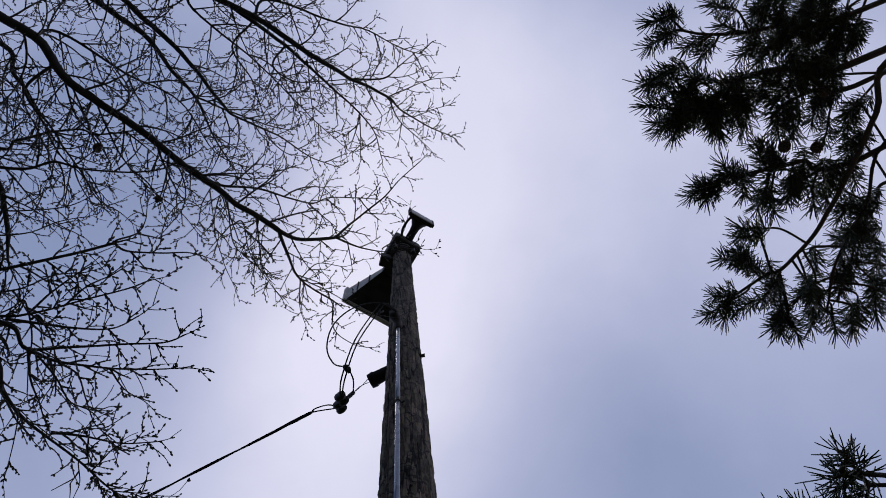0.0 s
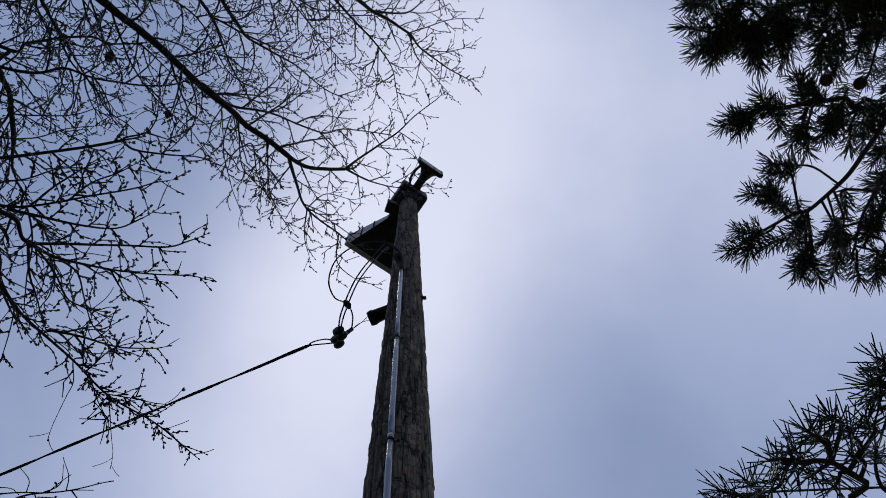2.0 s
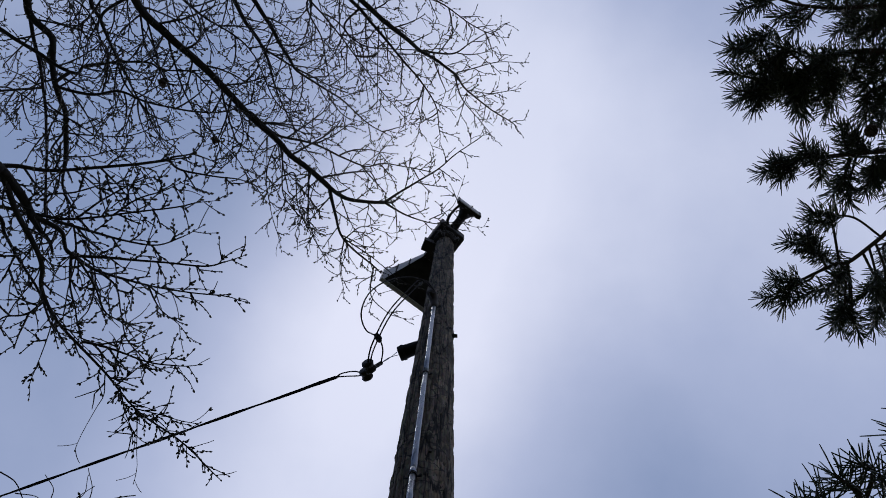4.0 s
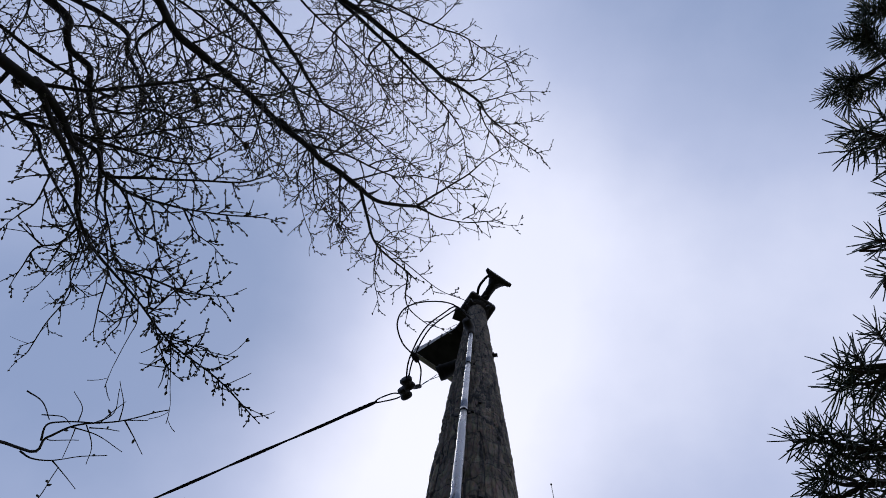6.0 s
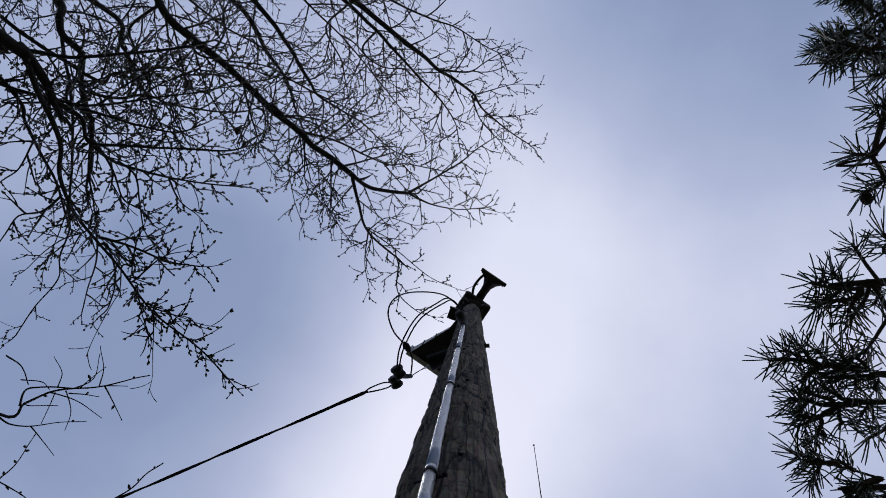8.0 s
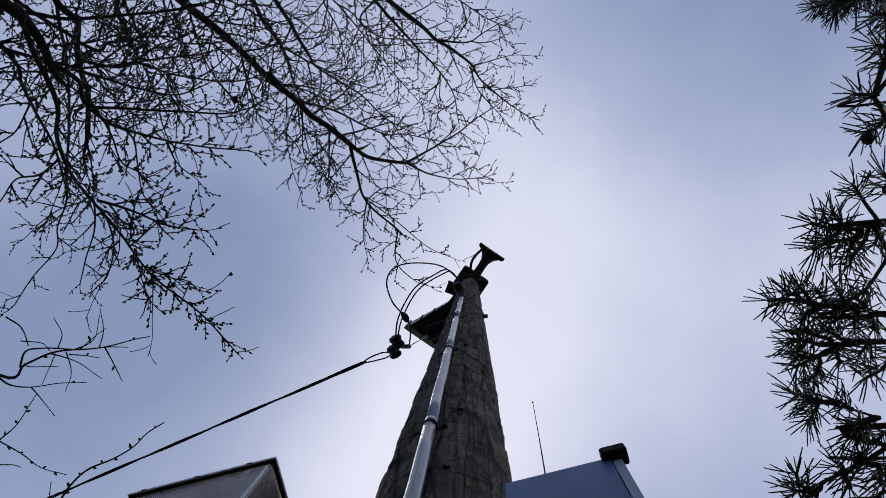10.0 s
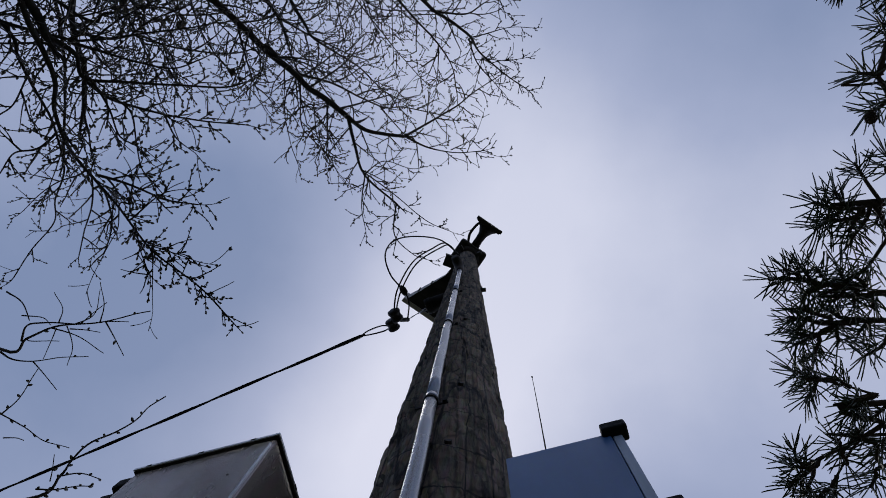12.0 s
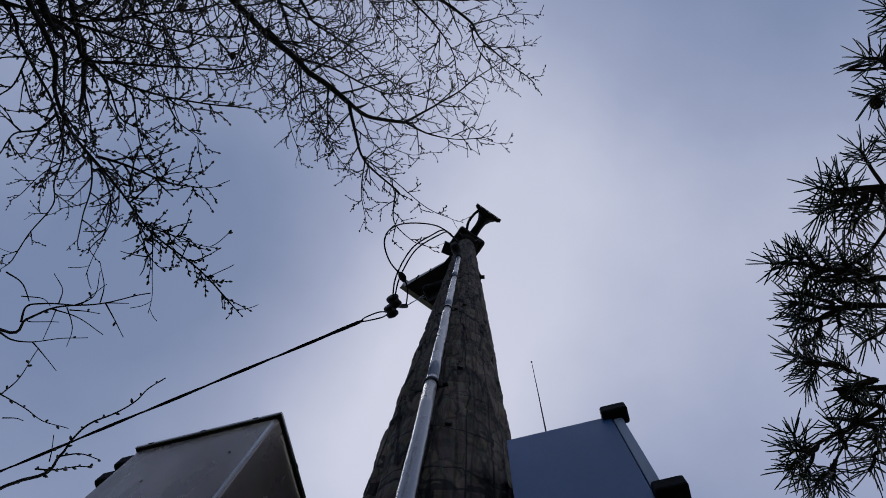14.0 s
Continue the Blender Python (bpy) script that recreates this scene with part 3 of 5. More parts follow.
def make_cabinets():
    # grey cabinet: local x runs along its front, local y to the back; the corner at the right front top is the origin
    m = cabinet_pose((-0.309, -0.266), 3.13)
    c = thing("grey_cabinet", (-0.42, -0.1, 2.35), label="light grey sheet-steel control cabinet with a flanged lid", category="cabinet")
    w, d, h = 0.285, 0.34, 0.80
    bm = bmesh.new()
    box(bm, (w, d, h), m @ pose(-w / 2, d / 2, -h / 2 - 0.005), 0.004)
    body = part("body", bm, GREY, c)
    bm = bmesh.new()
    box(bm, (w + 0.008, d + 0.008, 0.006), m @ pose(-w / 2, d / 2, 0.0), 0.002)
    lid = part("lid", bm, DARK, c, "dark lid with a thin flange")
    bm = bmesh.new()
    box(bm, (w + 0.010, 0.003, 0.009), m @ pose(-w / 2 + 0.002, -0.0062, 0.0), 0.001)
    box(bm, (0.003, d + 0.014, 0.007), m @ pose(0.0062, d / 2, 0.0), 0.001)
    part("lid_flange", bm, ALU, lid, "bright metal flange")
    for x in (0.16, 0.53, 0.90):
        bm = bmesh.new()
        box(bm, (0.011, 0.0016, 0.0045), m @ pose(-w * x, -0.0082, -0.0005), 0.0005)
        part("rivet", bm, DARK, lid)
    bm = bmesh.new()
    box(bm, (0.0016, 0.011, 0.0045), m @ pose(0.0082, d * 0.3, -0.0005), 0.0005)
    part("rivet", bm, DARK, lid)
    bm = bmesh.new()
    box(bm, (0.004, 0.006, h - 0.03), m @ pose(-0.004, -0.001, -h / 2 - 0.02), 0.001)
    part("corner_seam", bm, ALU, body, "thin bright corner seam")
    for x, z in ((-0.05, -0.16), (-0.19, -0.21)):
        bm = bmesh.new()
        o = m @ Vector((x, 0.001, z))
        rod(bm, o, o + m.to_3x3() @ Vector((0, -0.002, 0)), 0.0025, 8)
        part("screw", bm, DARK, body, "small dark screw head")
    for z in (-0.02, -0.1):
        bm = bmesh.new()
        box(bm, (0.035, 0.05, 0.04), m @ pose(-w - 0.02, 0.03, z), 0.006)
        part("hinge", bm, RUBBER, c, "black hinge block")
    # slate-blue cabinet
    m = cabinet_pose((0.359, -0.262), 3.23)
    c = thing("blue_cabinet", (0.24, -0.1, 2.4), label="slate-blue metal control cabinet with black hinges", category="cabinet")
    w, d, h = 0.236, 0.26, 0.85
    bm = bmesh.new()
    box(bm, (w - 0.021, d, h), m @ pose(-w / 2 - 0.0105, d / 2, -h / 2), 0.0015)
    part("body", bm, BLUE, c)
    # strip in line with the front, paler than the body
    bm = bmesh.new()
    box(bm, (0.0185, d, h - 0.02), m @ pose(-0.0100, d / 2, -h / 2 - 0.012), 0.0015)
    part("door_edge", bm, PALE, c, "paler folded door edge")
    for x, z in ((-0.012, 0.002), (0.004, -0.40)):
        bm = bmesh.new()
        box(bm, (0.052, 0.036, 0.036), m @ pose(x, 0.0, z), 0.005)
        part("hinge", bm, RUBBER, c, "black moulded hinge")
    # mounting bars behind both cabinets
    for z in (2.45, 3.0):
        bm = bmesh.new()
        box(bm, (0.86, 0.035, 0.035), pose(-0.1, 0.2, z, 0, 0, -15.1) @ pose(0.0, 0, 0), 0.003)
        bar = part("mounting_bar", bm, STEEL)
        tagged(bar, "galvanised channel bar bolted across the pole", "bar", group="cabinet mounting bars")
    # whip antenna
    a = thing("whip_antenna", (0.215, -0.2, 3.23), label="thin black whip antenna on the blue cabinet", category="antenna")
    bm = bmesh.new()
    tube(bm, [Vector((0.215, -0.2, 3.225)), Vector((0.2365, -0.177, 3.7)), Vector((0.26, -0.152, 4.25))], [0.0018, 0.0013, 0.0009], 6)
    part("whip", bm, DARK, a, smooth=True)
    bm = bmesh.new()
    ball(bm, (0.26, -0.152, 4.255), 0.0035, sub=1)
    part("tip", bm, DARK, a, smooth=True)
    bm = bmesh.new()
    rod(bm, (0.215, -0.2, 3.215), (0.216, -0.199, 3.27), 0.009, 10)
    part("base", bm, RUBBER, a, smooth=True)


make_cabinets()


# the bare tree, budding, whose limbs reach over the pole
CLUMPS = (((-1.98, -1.96, 7.30), 0.034, 9), ((-1.56, -1.60, 7.10), 0.028, 7), ((-1.03, -1.17, 7.12), 0.018, 5), ((-1.89, -1.61, 4.90), 0.022, 7))


def make_tree():
    tree = thing("budding_tree", (-4.4, -3.6, 0), label="bare deciduous tree with dark limbs and opening buds", category="tree")
    rnd = random.Random(7)
    bm = bmesh.new()
    stem = smooth_line([(-4.4, -3.6, -0.1), (-4.35, -3.55, 1.6), (-4.2, -3.6, 3.4), (-4.25, -3.5, 5.2), (-4.1, -3.45, 7.2)], 8)
    tube(bm, stem, taper(len(stem), 0.24, 0.08), 16)
    part("trunk", bm, BARK, tree, "dark furrowed trunk", True)

    def bud(bm, p, way, r):
        """A plump pointed bud on a short foot."""
        side = way.orthogonal().normalized()
        up = way.cross(side)
        ends = bm.verts.new(p + way * r * 3.9), bm.verts.new(p - way * r * 0.3)
        rings = [[bm.verts.new(p + way * r * t + (side * math.cos(a) + up * math.sin(a)) * r * f) for a in (0, 1.257, 2.513, 3.77, 5.027)] for t, f in ((0.5, 0.55), (1.5, 1.0), (2.9, 0.85))]
        for k in range(5):
            m = (k + 1) % 5
            for q in ((rings[2][k], rings[2][m], ends[0]), (rings[0][m], rings[0][k], ends[1]), (rings[0][k], rings[0][m], rings[1][m], rings[1][k]), (rings[1][k], rings[1][m], rings[2][m], rings[2][k])):
                bm.faces.new(q).material_index = 1

    def any_way():
        return Vector((rnd.uniform(-1, 1), rnd.uniform(-1, 1), rnd.uniform(-1, 1))).normalized()

    def shoot(bm, p, way, length, r, level, droop=0.0, buds=1.0):
        """A bowed twig that forks and carries alternate buds."""
        n = max(3, min(8, int(length / 0.055))) if level else 4
        line, q, w = [p], p.copy(), way.normalized()
        bow = any_way() * 0.13 + Vector((0, 0, -droop * 0.4))
        for i in range(n):
            w = (w + bow + any_way() * 0.09).normalized()
            q = q + w * length / n
            line.append(q.copy())
        tube(bm, line, taper(n + 1, r, max(r * 0.5, 0.0019)), 5 if level > 1 else 4 if level else 3, False)
        if level < 2 and buds > 0.2:
            # buds along the outer half, closer together towards the end
            flip = 1
            for i in range(1 if level == 0 else n // 2, n + 1):
                if rnd.random() < 0.7 * buds:
                    a = (line[i] - line[i - 1]).normalized()
                    flip = -flip
                    o = (a.orthogonal().normalized() * flip + any_way() * 0.6).normalized()
                    bud(bm, line[i - 1].lerp(line[i], rnd.random()), (a * 0.75 + o * 0.6).normalized(), rnd.uniform(0.0032, 0.0054))
            bud(bm, line[-1], w, rnd.uniform(0.0038, 0.0055))
        if level == 0:
            return
        k = max(2, round(length / (0.095 if level > 1 else 0.066)))
        for i in range(k):
            t = (i + rnd.uniform(0.3, 1.1)) / k
            j = min(int(t * n), n - 1)
            o = line[j].lerp(line[j + 1], min(max(t * n - j, 0), 1))
            a = (line[j + 1] - line[j]).normalized()
            s = a.cross(Vector((rnd.uniform(-0.6, 0.6), rnd.uniform(-0.6, 0.6), 1))).normalized() * (1 if i % 2 else -1)
            d = (a * rnd.uniform(0.6, 1.0) + s * rnd.uniform(0.4, 0.9) + Vector((0, 0, rnd.uniform(-0.3, 0.2)))).normalized()
            ln = length * rnd.uniform(0.30, 0.55) if level > 1 else rnd.uniform(0.05, 0.12)
            if level == 1 and rnd.random() < 0.14:
                # a thin bare whip
                shoot(bm, o, d, rnd.uniform(0.06, 0.14), 0.0024, 0, droop, 0)
                continue
            shoot(bm, o, d, ln, max(r * 0.62, min(r, 0.0036)), level - 1, droop, buds)

    joints = list(stem)

    def limb(pts, r0, r1, gap, reach, start=0.0, level=2, droop=0.1, buds=1.0, tip=0.25, fine=1.0):
        # grow out of the nearest wood
        start_at = Vector(pts[0])
        foot = min(joints, key=lambda q: (q - start_at).length)
        if 0.03 < (foot - start_at).length < 0.8:
            pts = [foot] + list(pts)
        line = smooth_line(pts, 6)
        amp = min(max(r0 * 0.8, 0.008), 0.02)
        wob = [p + Vector(noise.noise_vector(p * 1.7)) * amp + Vector(noise.noise_vector(p * 5.0)) * amp * 0.7 for p in line]
        wob[0] = line[0]
        joints.extend(wob)
        b = bmesh.new()
        tube(b, wob, [r1 + (r0 - r1) * (1 - i / (len(wob) - 1)) ** 1.7 for i in range(len(wob))], 9)
        wood = part("limb", b, BARK, tree, smooth=True)
        whole = sum((q - p).length for p, q in zip(wob, wob[1:]))
        run, nxt, flip = 0.0, start, 1

        def spray(o, d, ln, r, lv):
            bm = bmesh.new()
            shoot(bm, o, d, ln, r, lv, droop, buds)
            part("branchlet", bm, TWIG, wood).data.materials.append(BUD)
        for i in range(len(wob) - 1):
            seg = wob[i + 1] - wob[i]
            run += seg.length
            while run > nxt:
                nxt += gap * 1.25 * rnd.uniform(0.6, 1.4)
                flip = -flip
                a = seg.normalized()
                s = a.cross(Vector((rnd.uniform(-0.4, 0.4), rnd.uniform(-0.4, 0.4), 1))).normalized() * flip
                d = (a * rnd.uniform(0.5, 1.0) + s * rnd.uniform(0.6, 1.0) + Vector((0, 0, rnd.uniform(-0.35, 0.35)))).normalized()
                ln = reach * (1.0 + (tip - 1.0) * (run / whole) ** 2) * rnd.uniform(0.6, 1.15)
                spray(wob[i], d, ln, min(max(0.0042 + ln * 0.009, 0.0045), 0.012) * fine, level if ln > 0.22 else 1)
        spray(wob[-1], wob[-1] - wob[-2], 0.09, r1, 1)
        # short budded spurs along the outer stretch
        run, nxt = 0.0, max(whole * 0.66, whole - 1.3)
        for p, q in zip(wob, wob[1:]):
            run += (q - p).length
            while run > nxt and buds > 0.5 and whole > 1.2:
                nxt += rnd.uniform(0.03, 0.075)
                a = (q - p).normalized()
                flip = -flip
                b = bmesh.new()
                s = a.cross(Vector((rnd.uniform(-0.7, 0.7), rnd.uniform(-0.7, 0.7), 1))).normalized() * flip
                shoot(b, p.lerp(q, rnd.random()), a * rnd.uniform(0.3, 1.0) + s, rnd.uniform(0.03, 0.08), 0.0026, 0, 0.0, 1.2)
                part("spur", b, TWIG, wood).data.materials.append(BUD)

    def wand(pts, r0, r1, every):
        """A thin bare twig with single buds at even gaps."""
        line = [p + Vector(noise.noise_vector(p * 7.0)) * 0.008 for p in smooth_line(pts, 6)]
        bm = bmesh.new()
        tube(bm, line, [r1 + (r0 - r1) * (1 - i / (len(line) - 1)) ** 2 for i in range(len(line))], 6)
        run, nxt, flip = 0.0, every * 0.6, 1
        for p, q in zip(line, line[1:]):
            run += (q - p).length
            while run > nxt:
                nxt += every * rnd.uniform(0.7, 1.3)
                a = (q - p).normalized()
                flip = -flip
                o = (a.orthogonal().normalized() * flip + any_way() * 0.5).normalized()
                bud(bm, p.lerp(q, rnd.random()), (a * 0.6 + o * 0.8).normalized(), rnd.uniform(0.0042, 0.006))
        part("twig", bm, TWIG, tree).data.materials.append(BUD)

    def clump(p, size, count):
        """Withered leaves, each a small cupped blade with thickness, curled about one spot."""
        bm = bmesh.new()
        for k in range(count):
            way = any_way()
            side = way.orthogonal().normalized()
            up = way.cross(side)
            o = p + any_way() * size * 0.5
            top, low = [], []
            for t, wide, cup in ((-0.9, 0.15, 0.2), (-0.3, 0.6, 0.0), (0.3, 0.55, 0.05), (0.9, 0.1, 0.35)):
                for s in (-1, 1):
                    q = o + way * size * t + side * size * wide * s + up * size * (cup + 0.25 * wide)
                    top.append(bm.verts.new(q))
                    low.append(bm.verts.new(q - up * 0.0015))
            for i in (0, 2, 4):
                bm.faces.new((top[i], top[i + 1], top[i + 3], top[i + 2]))
                bm.faces.new((low[i + 2], low[i + 3], low[i + 1], low[i]))
                bm.faces.new((top[i + 2], low[i + 2], low[i], top[i]))
                bm.faces.new((top[i + 1], low[i + 1], low[i + 3], top[i + 3]))
        part("leaf_clump", bm, LEAF, tree, "curled brown withered leaves")

    T0, T1, T2, T3 = (-4.3, -3.55, 4.3), (-4.2, -3.5, 5.6), (-4.15, -3.45, 6.4), (-4.1, -3.45, 7.0)
    # the long limb that reaches the siren, and its forks
    limb([T3, (-3.2, -3.2, 7.5), (-2.4, -2.79, 7.4), (-2.09, -2.39, 7.3), (-1.71, -2.08, 7.27), (-1.31, -1.73, 7.25), (-1.03, -1.49, 7.22), (-0.79, -1.31, 7.2)], 0.048, 0.019, 0.11, 0.62, 1.4, tip=0.7)
    limb([(-0.79, -1.31, 7.2), (-0.75, -1.11, 7.27), (-0.7, -0.92, 7.33), (-0.48, -0.72, 7.4)], 0.014, 0.0065, 0.09, 0.26, 0.1, 1)
    limb([(-0.69, -0.93, 7.3), (-0.51, -0.8, 7.4), (-0.28, -0.61, 7.5), (-0.09, -0.52, 7.6)], 0.007, 0.0025, 0.09, 0.18, 0.1, 1)
    limb([(-0.69, -0.93, 7.3), (-0.56, -1.02, 7.37), (-0.38, -0.97, 7.43), (-0.26, -0.99, 7.5)], 0.005, 0.002, 0.1, 0.14, 0.1, 1, buds=0.3)
    limb([(-0.48, -0.72, 7.4), (-0.49, -0.49, 7.43), (-0.37, -0.36, 7.47), (-0.27, -0.32, 7.5)], 0.006, 0.0025, 0.1, 0.16, 0.1, 1)
    limb([(-0.69, -0.93, 7.3), (-0.73, -0.71, 7.4), (-0.71, -0.53, 7.5)], 0.006, 0.0025, 0.1, 0.18, 0.1, 1)
    limb([(-0.79, -1.31, 7.2), (-0.68, -1.23, 7.27), (-0.55, -1.21, 7.33), (-0.42, -1.2, 7.4)], 0.016, 0.012, 0.08, 0.3, 0.1, 1)
    limb([(-0.42, -1.2, 7.4), (-0.32, -1.27, 7.5), (-0.08, -1.42, 7.6), (0.07, -1.56, 7.7), (0.24, -1.68, 7.8)], 0.011, 0.0035, 0.09, 0.22, 0.1, 1)
    limb([(-0.42, -1.2, 7.4), (-0.25, -1.12, 7.37), (-0.07, -1.08, 7.33), (0.11, -1.09, 7.3)], 0.009, 0.0025, 0.09, 0.2, 0.1, 1, buds=0.4)
    limb([(-1.34, -1.79, 7.2), (-1.2, -1.65, 7.34), (-0.96, -1.59, 7.48), (-0.62, -1.44, 7.62), (-0.46, -1.44, 7.76), (-0.13, -1.39, 7.9)], 0.016, 0.004, 0.085, 0.34, 0.1, tip=0.6)
    limb([(-0.62, -1.43, 7.7), (-0.5, -1.53, 7.75), (-0.4, -1.65, 7.8)], 0.006, 0.002, 0.1, 0.15, 0.1, 1, buds=0.3)
    limb([(-1.12, -1.57, 7.2), (-1.12, -1.28, 7.17), (-1.05, -1.17, 7.13), (-0.93, -1.06, 7.1)], 0.007, 0.003, 0.08, 0.22, 0.1, 1)
    limb([(-0.92, -1.42, 7.2), (-0.94, -1.29, 7.1), (-0.96, -1.16, 7)], 0.005, 0.002, 0.08, 0.16, 0.05, 1)
    limb([(-1.46, -1.9, 7.2), (-1.38, -1.7, 7.13), (-1.39, -1.54, 7.07), (-1.51, -1.4, 7)], 0.008, 0.003, 0.09, 0.26, 0.05, 1)
    limb([(-1.21, -1.66, 7.2), (-1.28, -1.54, 7.13), (-1.3, -1.43, 7.07), (-1.37, -1.36, 7)], 0.006, 0.003, 0.09, 0.2, 0.05, 1)
    limb([(-1.04, -1.39, 7.2), (-1, -1.17, 7.13), (-0.88, -0.98, 7.07), (-0.79, -0.87, 7)], 0.006, 0.0025, 0.07, 0.2, 0.05, 1)
    limb([(-0.9, -1.32, 7.2), (-0.93, -1.1, 7.15), (-0.85, -0.92, 7.1)], 0.005, 0.0022, 0.07, 0.18, 0.05, 1)
    limb([(-1.18, -1.57, 7.2), (-1.22, -1.37, 7.13), (-1.18, -1.17, 7.07), (-1.1, -0.97, 7)], 0.006, 0.0025, 0.07, 0.2, 0.05, 1)
    limb([(-0.52, -1.17, 7.3), (-0.54, -1.03, 7.25), (-0.47, -0.93, 7.2)], 0.004, 0.002, 0.08, 0.12, 0.05, 1, buds=0.4)
    limb([(-0.09, -1.1, 7.35), (0.06, -1.19, 7.42), (0.12, -1.32, 7.5)], 0.004, 0.0018, 0.07, 0.1, 0.05, 1, buds=0.5)
    limb([(-0.03, -1.08, 7.35), (0.11, -1.09, 7.38), (0.23, -1.06, 7.4)], 0.004, 0.0018, 0.09, 0.1, 0.05, 1, buds=0.3)
    # higher limbs
    limb([T3, (-2.7, -3.3, 8.0), (-1.95, -2.85, 8.3), (-1.71, -2.47, 8.5), (-1.59, -2.28, 8.53), (-1.52, -2.08, 8.55), (-1.44, -1.85, 8.57), (-1.36, -1.69, 8.6)], 0.032, 0.006, 0.12, 0.5, 1.5, tip=0.5)
    limb([T3, (-2.5, -3.4, 8.0), (-1.75, -2.8, 8.2), (-1.48, -2.46, 8.3), (-1.34, -2.19, 8.4), (-1.25, -2.06, 8.5), (-0.95, -1.9, 8.6), (-0.77, -1.74, 8.7), (-0.54, -1.61, 8.8)], 0.030, 0.005, 0.10, 0.5, 1.5, tip=0.5)
    limb([(-1.56, -2.26, 8.5), (-1.26, -2.1, 8.53), (-1.03, -2, 8.57), (-0.88, -1.95, 8.6)], 0.012, 0.005, 0.10, 0.4, 0.1, tip=0.6)
    limb([T3, (-2.2, -3.4, 8.0), (-1.15, -2.95, 8.2), (-0.49, -2.48, 8.3), (-0.25, -2.33, 8.48), (0.02, -2.15, 8.66), (0.14, -2.03, 8.84), (0.4, -1.86, 9.02), (0.59, -1.76, 9.2)], 0.036, 0.005, 0.085, 0.5, 2.0, tip=0.28)
    limb([(-0.26, -2.33, 8.5), (-0, -2.32, 8.57), (0.14, -2.42, 8.63), (0.28, -2.52, 8.7)], 0.010, 0.004, 0.09, 0.3, 0.1, 1)
    limb([(0.02, -2.16, 8.8), (0.19, -2.22, 8.87), (0.39, -2.29, 8.93), (0.57, -2.3, 9)], 0.009, 0.003, 0.07, 0.16, 0.1, 1)
    limb([(0.15, -2.03, 9), (0.35, -2.02, 9.05), (0.53, -2.05, 9.1)], 0.007, 0.003, 0.07, 0.14, 0.1, 1)
    limb([(-1.15, -2.95, 8.2), (-0.72, -2.57, 8.4), (-0.5, -2.34, 8.45), (-0.23, -2.05, 8.5), (-0.12, -1.87, 8.55), (-0.07, -1.65, 8.6)], 0.018, 0.004, 0.09, 0.36, 0.4, tip=0.6)
    limb([(-0.23, -2.05, 8.5), (-0.24, -1.82, 8.5), (-0.26, -1.64, 8.5)], 0.006, 0.0025, 0.07, 0.2, 0.1, 1)
    limb([(0.02, -2.16, 8.8), (0.1, -1.96, 8.83), (0.24, -1.81, 8.87), (0.35, -1.69, 8.9)], 0.007, 0.003, 0.07, 0.22, 0.1, 1)
    limb([(-0.61, -2.48, 8.4), (-0.61, -2.18, 8.4), (-0.6, -1.93, 8.4)], 0.008, 0.003, 0.08, 0.22, 0.05, 1)
    limb([(-0.9, -2.48, 8.4), (-0.75, -2.35, 8.43), (-0.55, -2.33, 8.47), (-0.28, -2.34, 8.5)], 0.010, 0.004, 0.08, 0.3, 0.05, 1)
    limb([(-0.84, -2.35, 8.4), (-0.73, -2.13, 8.4), (-0.68, -1.93, 8.4)], 0.006, 0.003, 0.08, 0.22, 0.05, 1)
    limb([(-0.9, -3.0, 8.5), (-0.37, -2.81, 8.6), (-0.1, -2.73, 8.67), (0.19, -2.56, 8.73), (0.38, -2.5, 8.8)], 0.014, 0.004, 0.09, 0.36, 0.1, tip=0.6)
    limb([(-1.19, -2.64, 8.3), (-1.07, -2.39, 8.33), (-1.04, -2.22, 8.37), (-1.01, -2.06, 8.4)], 0.010, 0.004, 0.09, 0.32, 0.1, 1)
    # upright limbs nearer the trunk
    limb([T2, (-3.5, -3.0, 7.2), (-3.05, -2.64, 7.5), (-3.01, -2.48, 7.49), (-2.98, -2.36, 7.47), (-2.84, -2.22, 7.46), (-2.82, -2.01, 7.44), (-2.78, -1.81, 7.43), (-2.73, -1.67, 7.41), (-2.73, -1.37, 7.4)], 0.044, 0.018, 0.15, 0.5, 0.9, tip=0.7)
    limb([(-2.73, -1.37, 7.4), (-2.71, -1.21, 7.3), (-2.61, -1.03, 7.2)], 0.0175, 0.004, 0.10, 0.4, 0.1)
    limb([(-3, -2.37, 7.5), (-2.98, -2.21, 7.5), (-2.94, -2.01, 7.5), (-2.92, -1.72, 7.5), (-2.92, -1.35, 7.5), (-2.93, -1.01, 7.5)], 0.018, 0.009, 0.14, 0.4, 0.2)
    limb([(-2.88, -1.11, 7.4), (-2.84, -0.92, 7.32), (-2.87, -0.74, 7.24), (-2.84, -0.58, 7.16), (-2.95, -0.39, 7.08), (-3.04, -0.2, 7)], 0.010, 0.004, 0.12, 0.26, 0.1, 1)
    limb([T3, (-3.6, -3.1, 8.0), (-3.01, -2.77, 8.4), (-2.96, -2.55, 8.4), (-2.89, -2.42, 8.4), (-2.82, -2.24, 8.4), (-2.75, -2.12, 8.4), (-2.7, -2.03, 8.4), (-2.53, -1.69, 8.4)], 0.030, 0.007, 0.10, 0.5, 0.7, tip=0.7)
    limb([T2, (-3.6, -2.7, 7.0), (-2.72, -2.03, 7.3), (-2.54, -2.04, 7.32), (-2.32, -2.08, 7.34), (-2.1, -2.09, 7.36), (-2, -2.04, 7.38), (-1.79, -2.05, 7.4)], 0.018, 0.006, 0.11, 0.4, 1.0, tip=0.6)
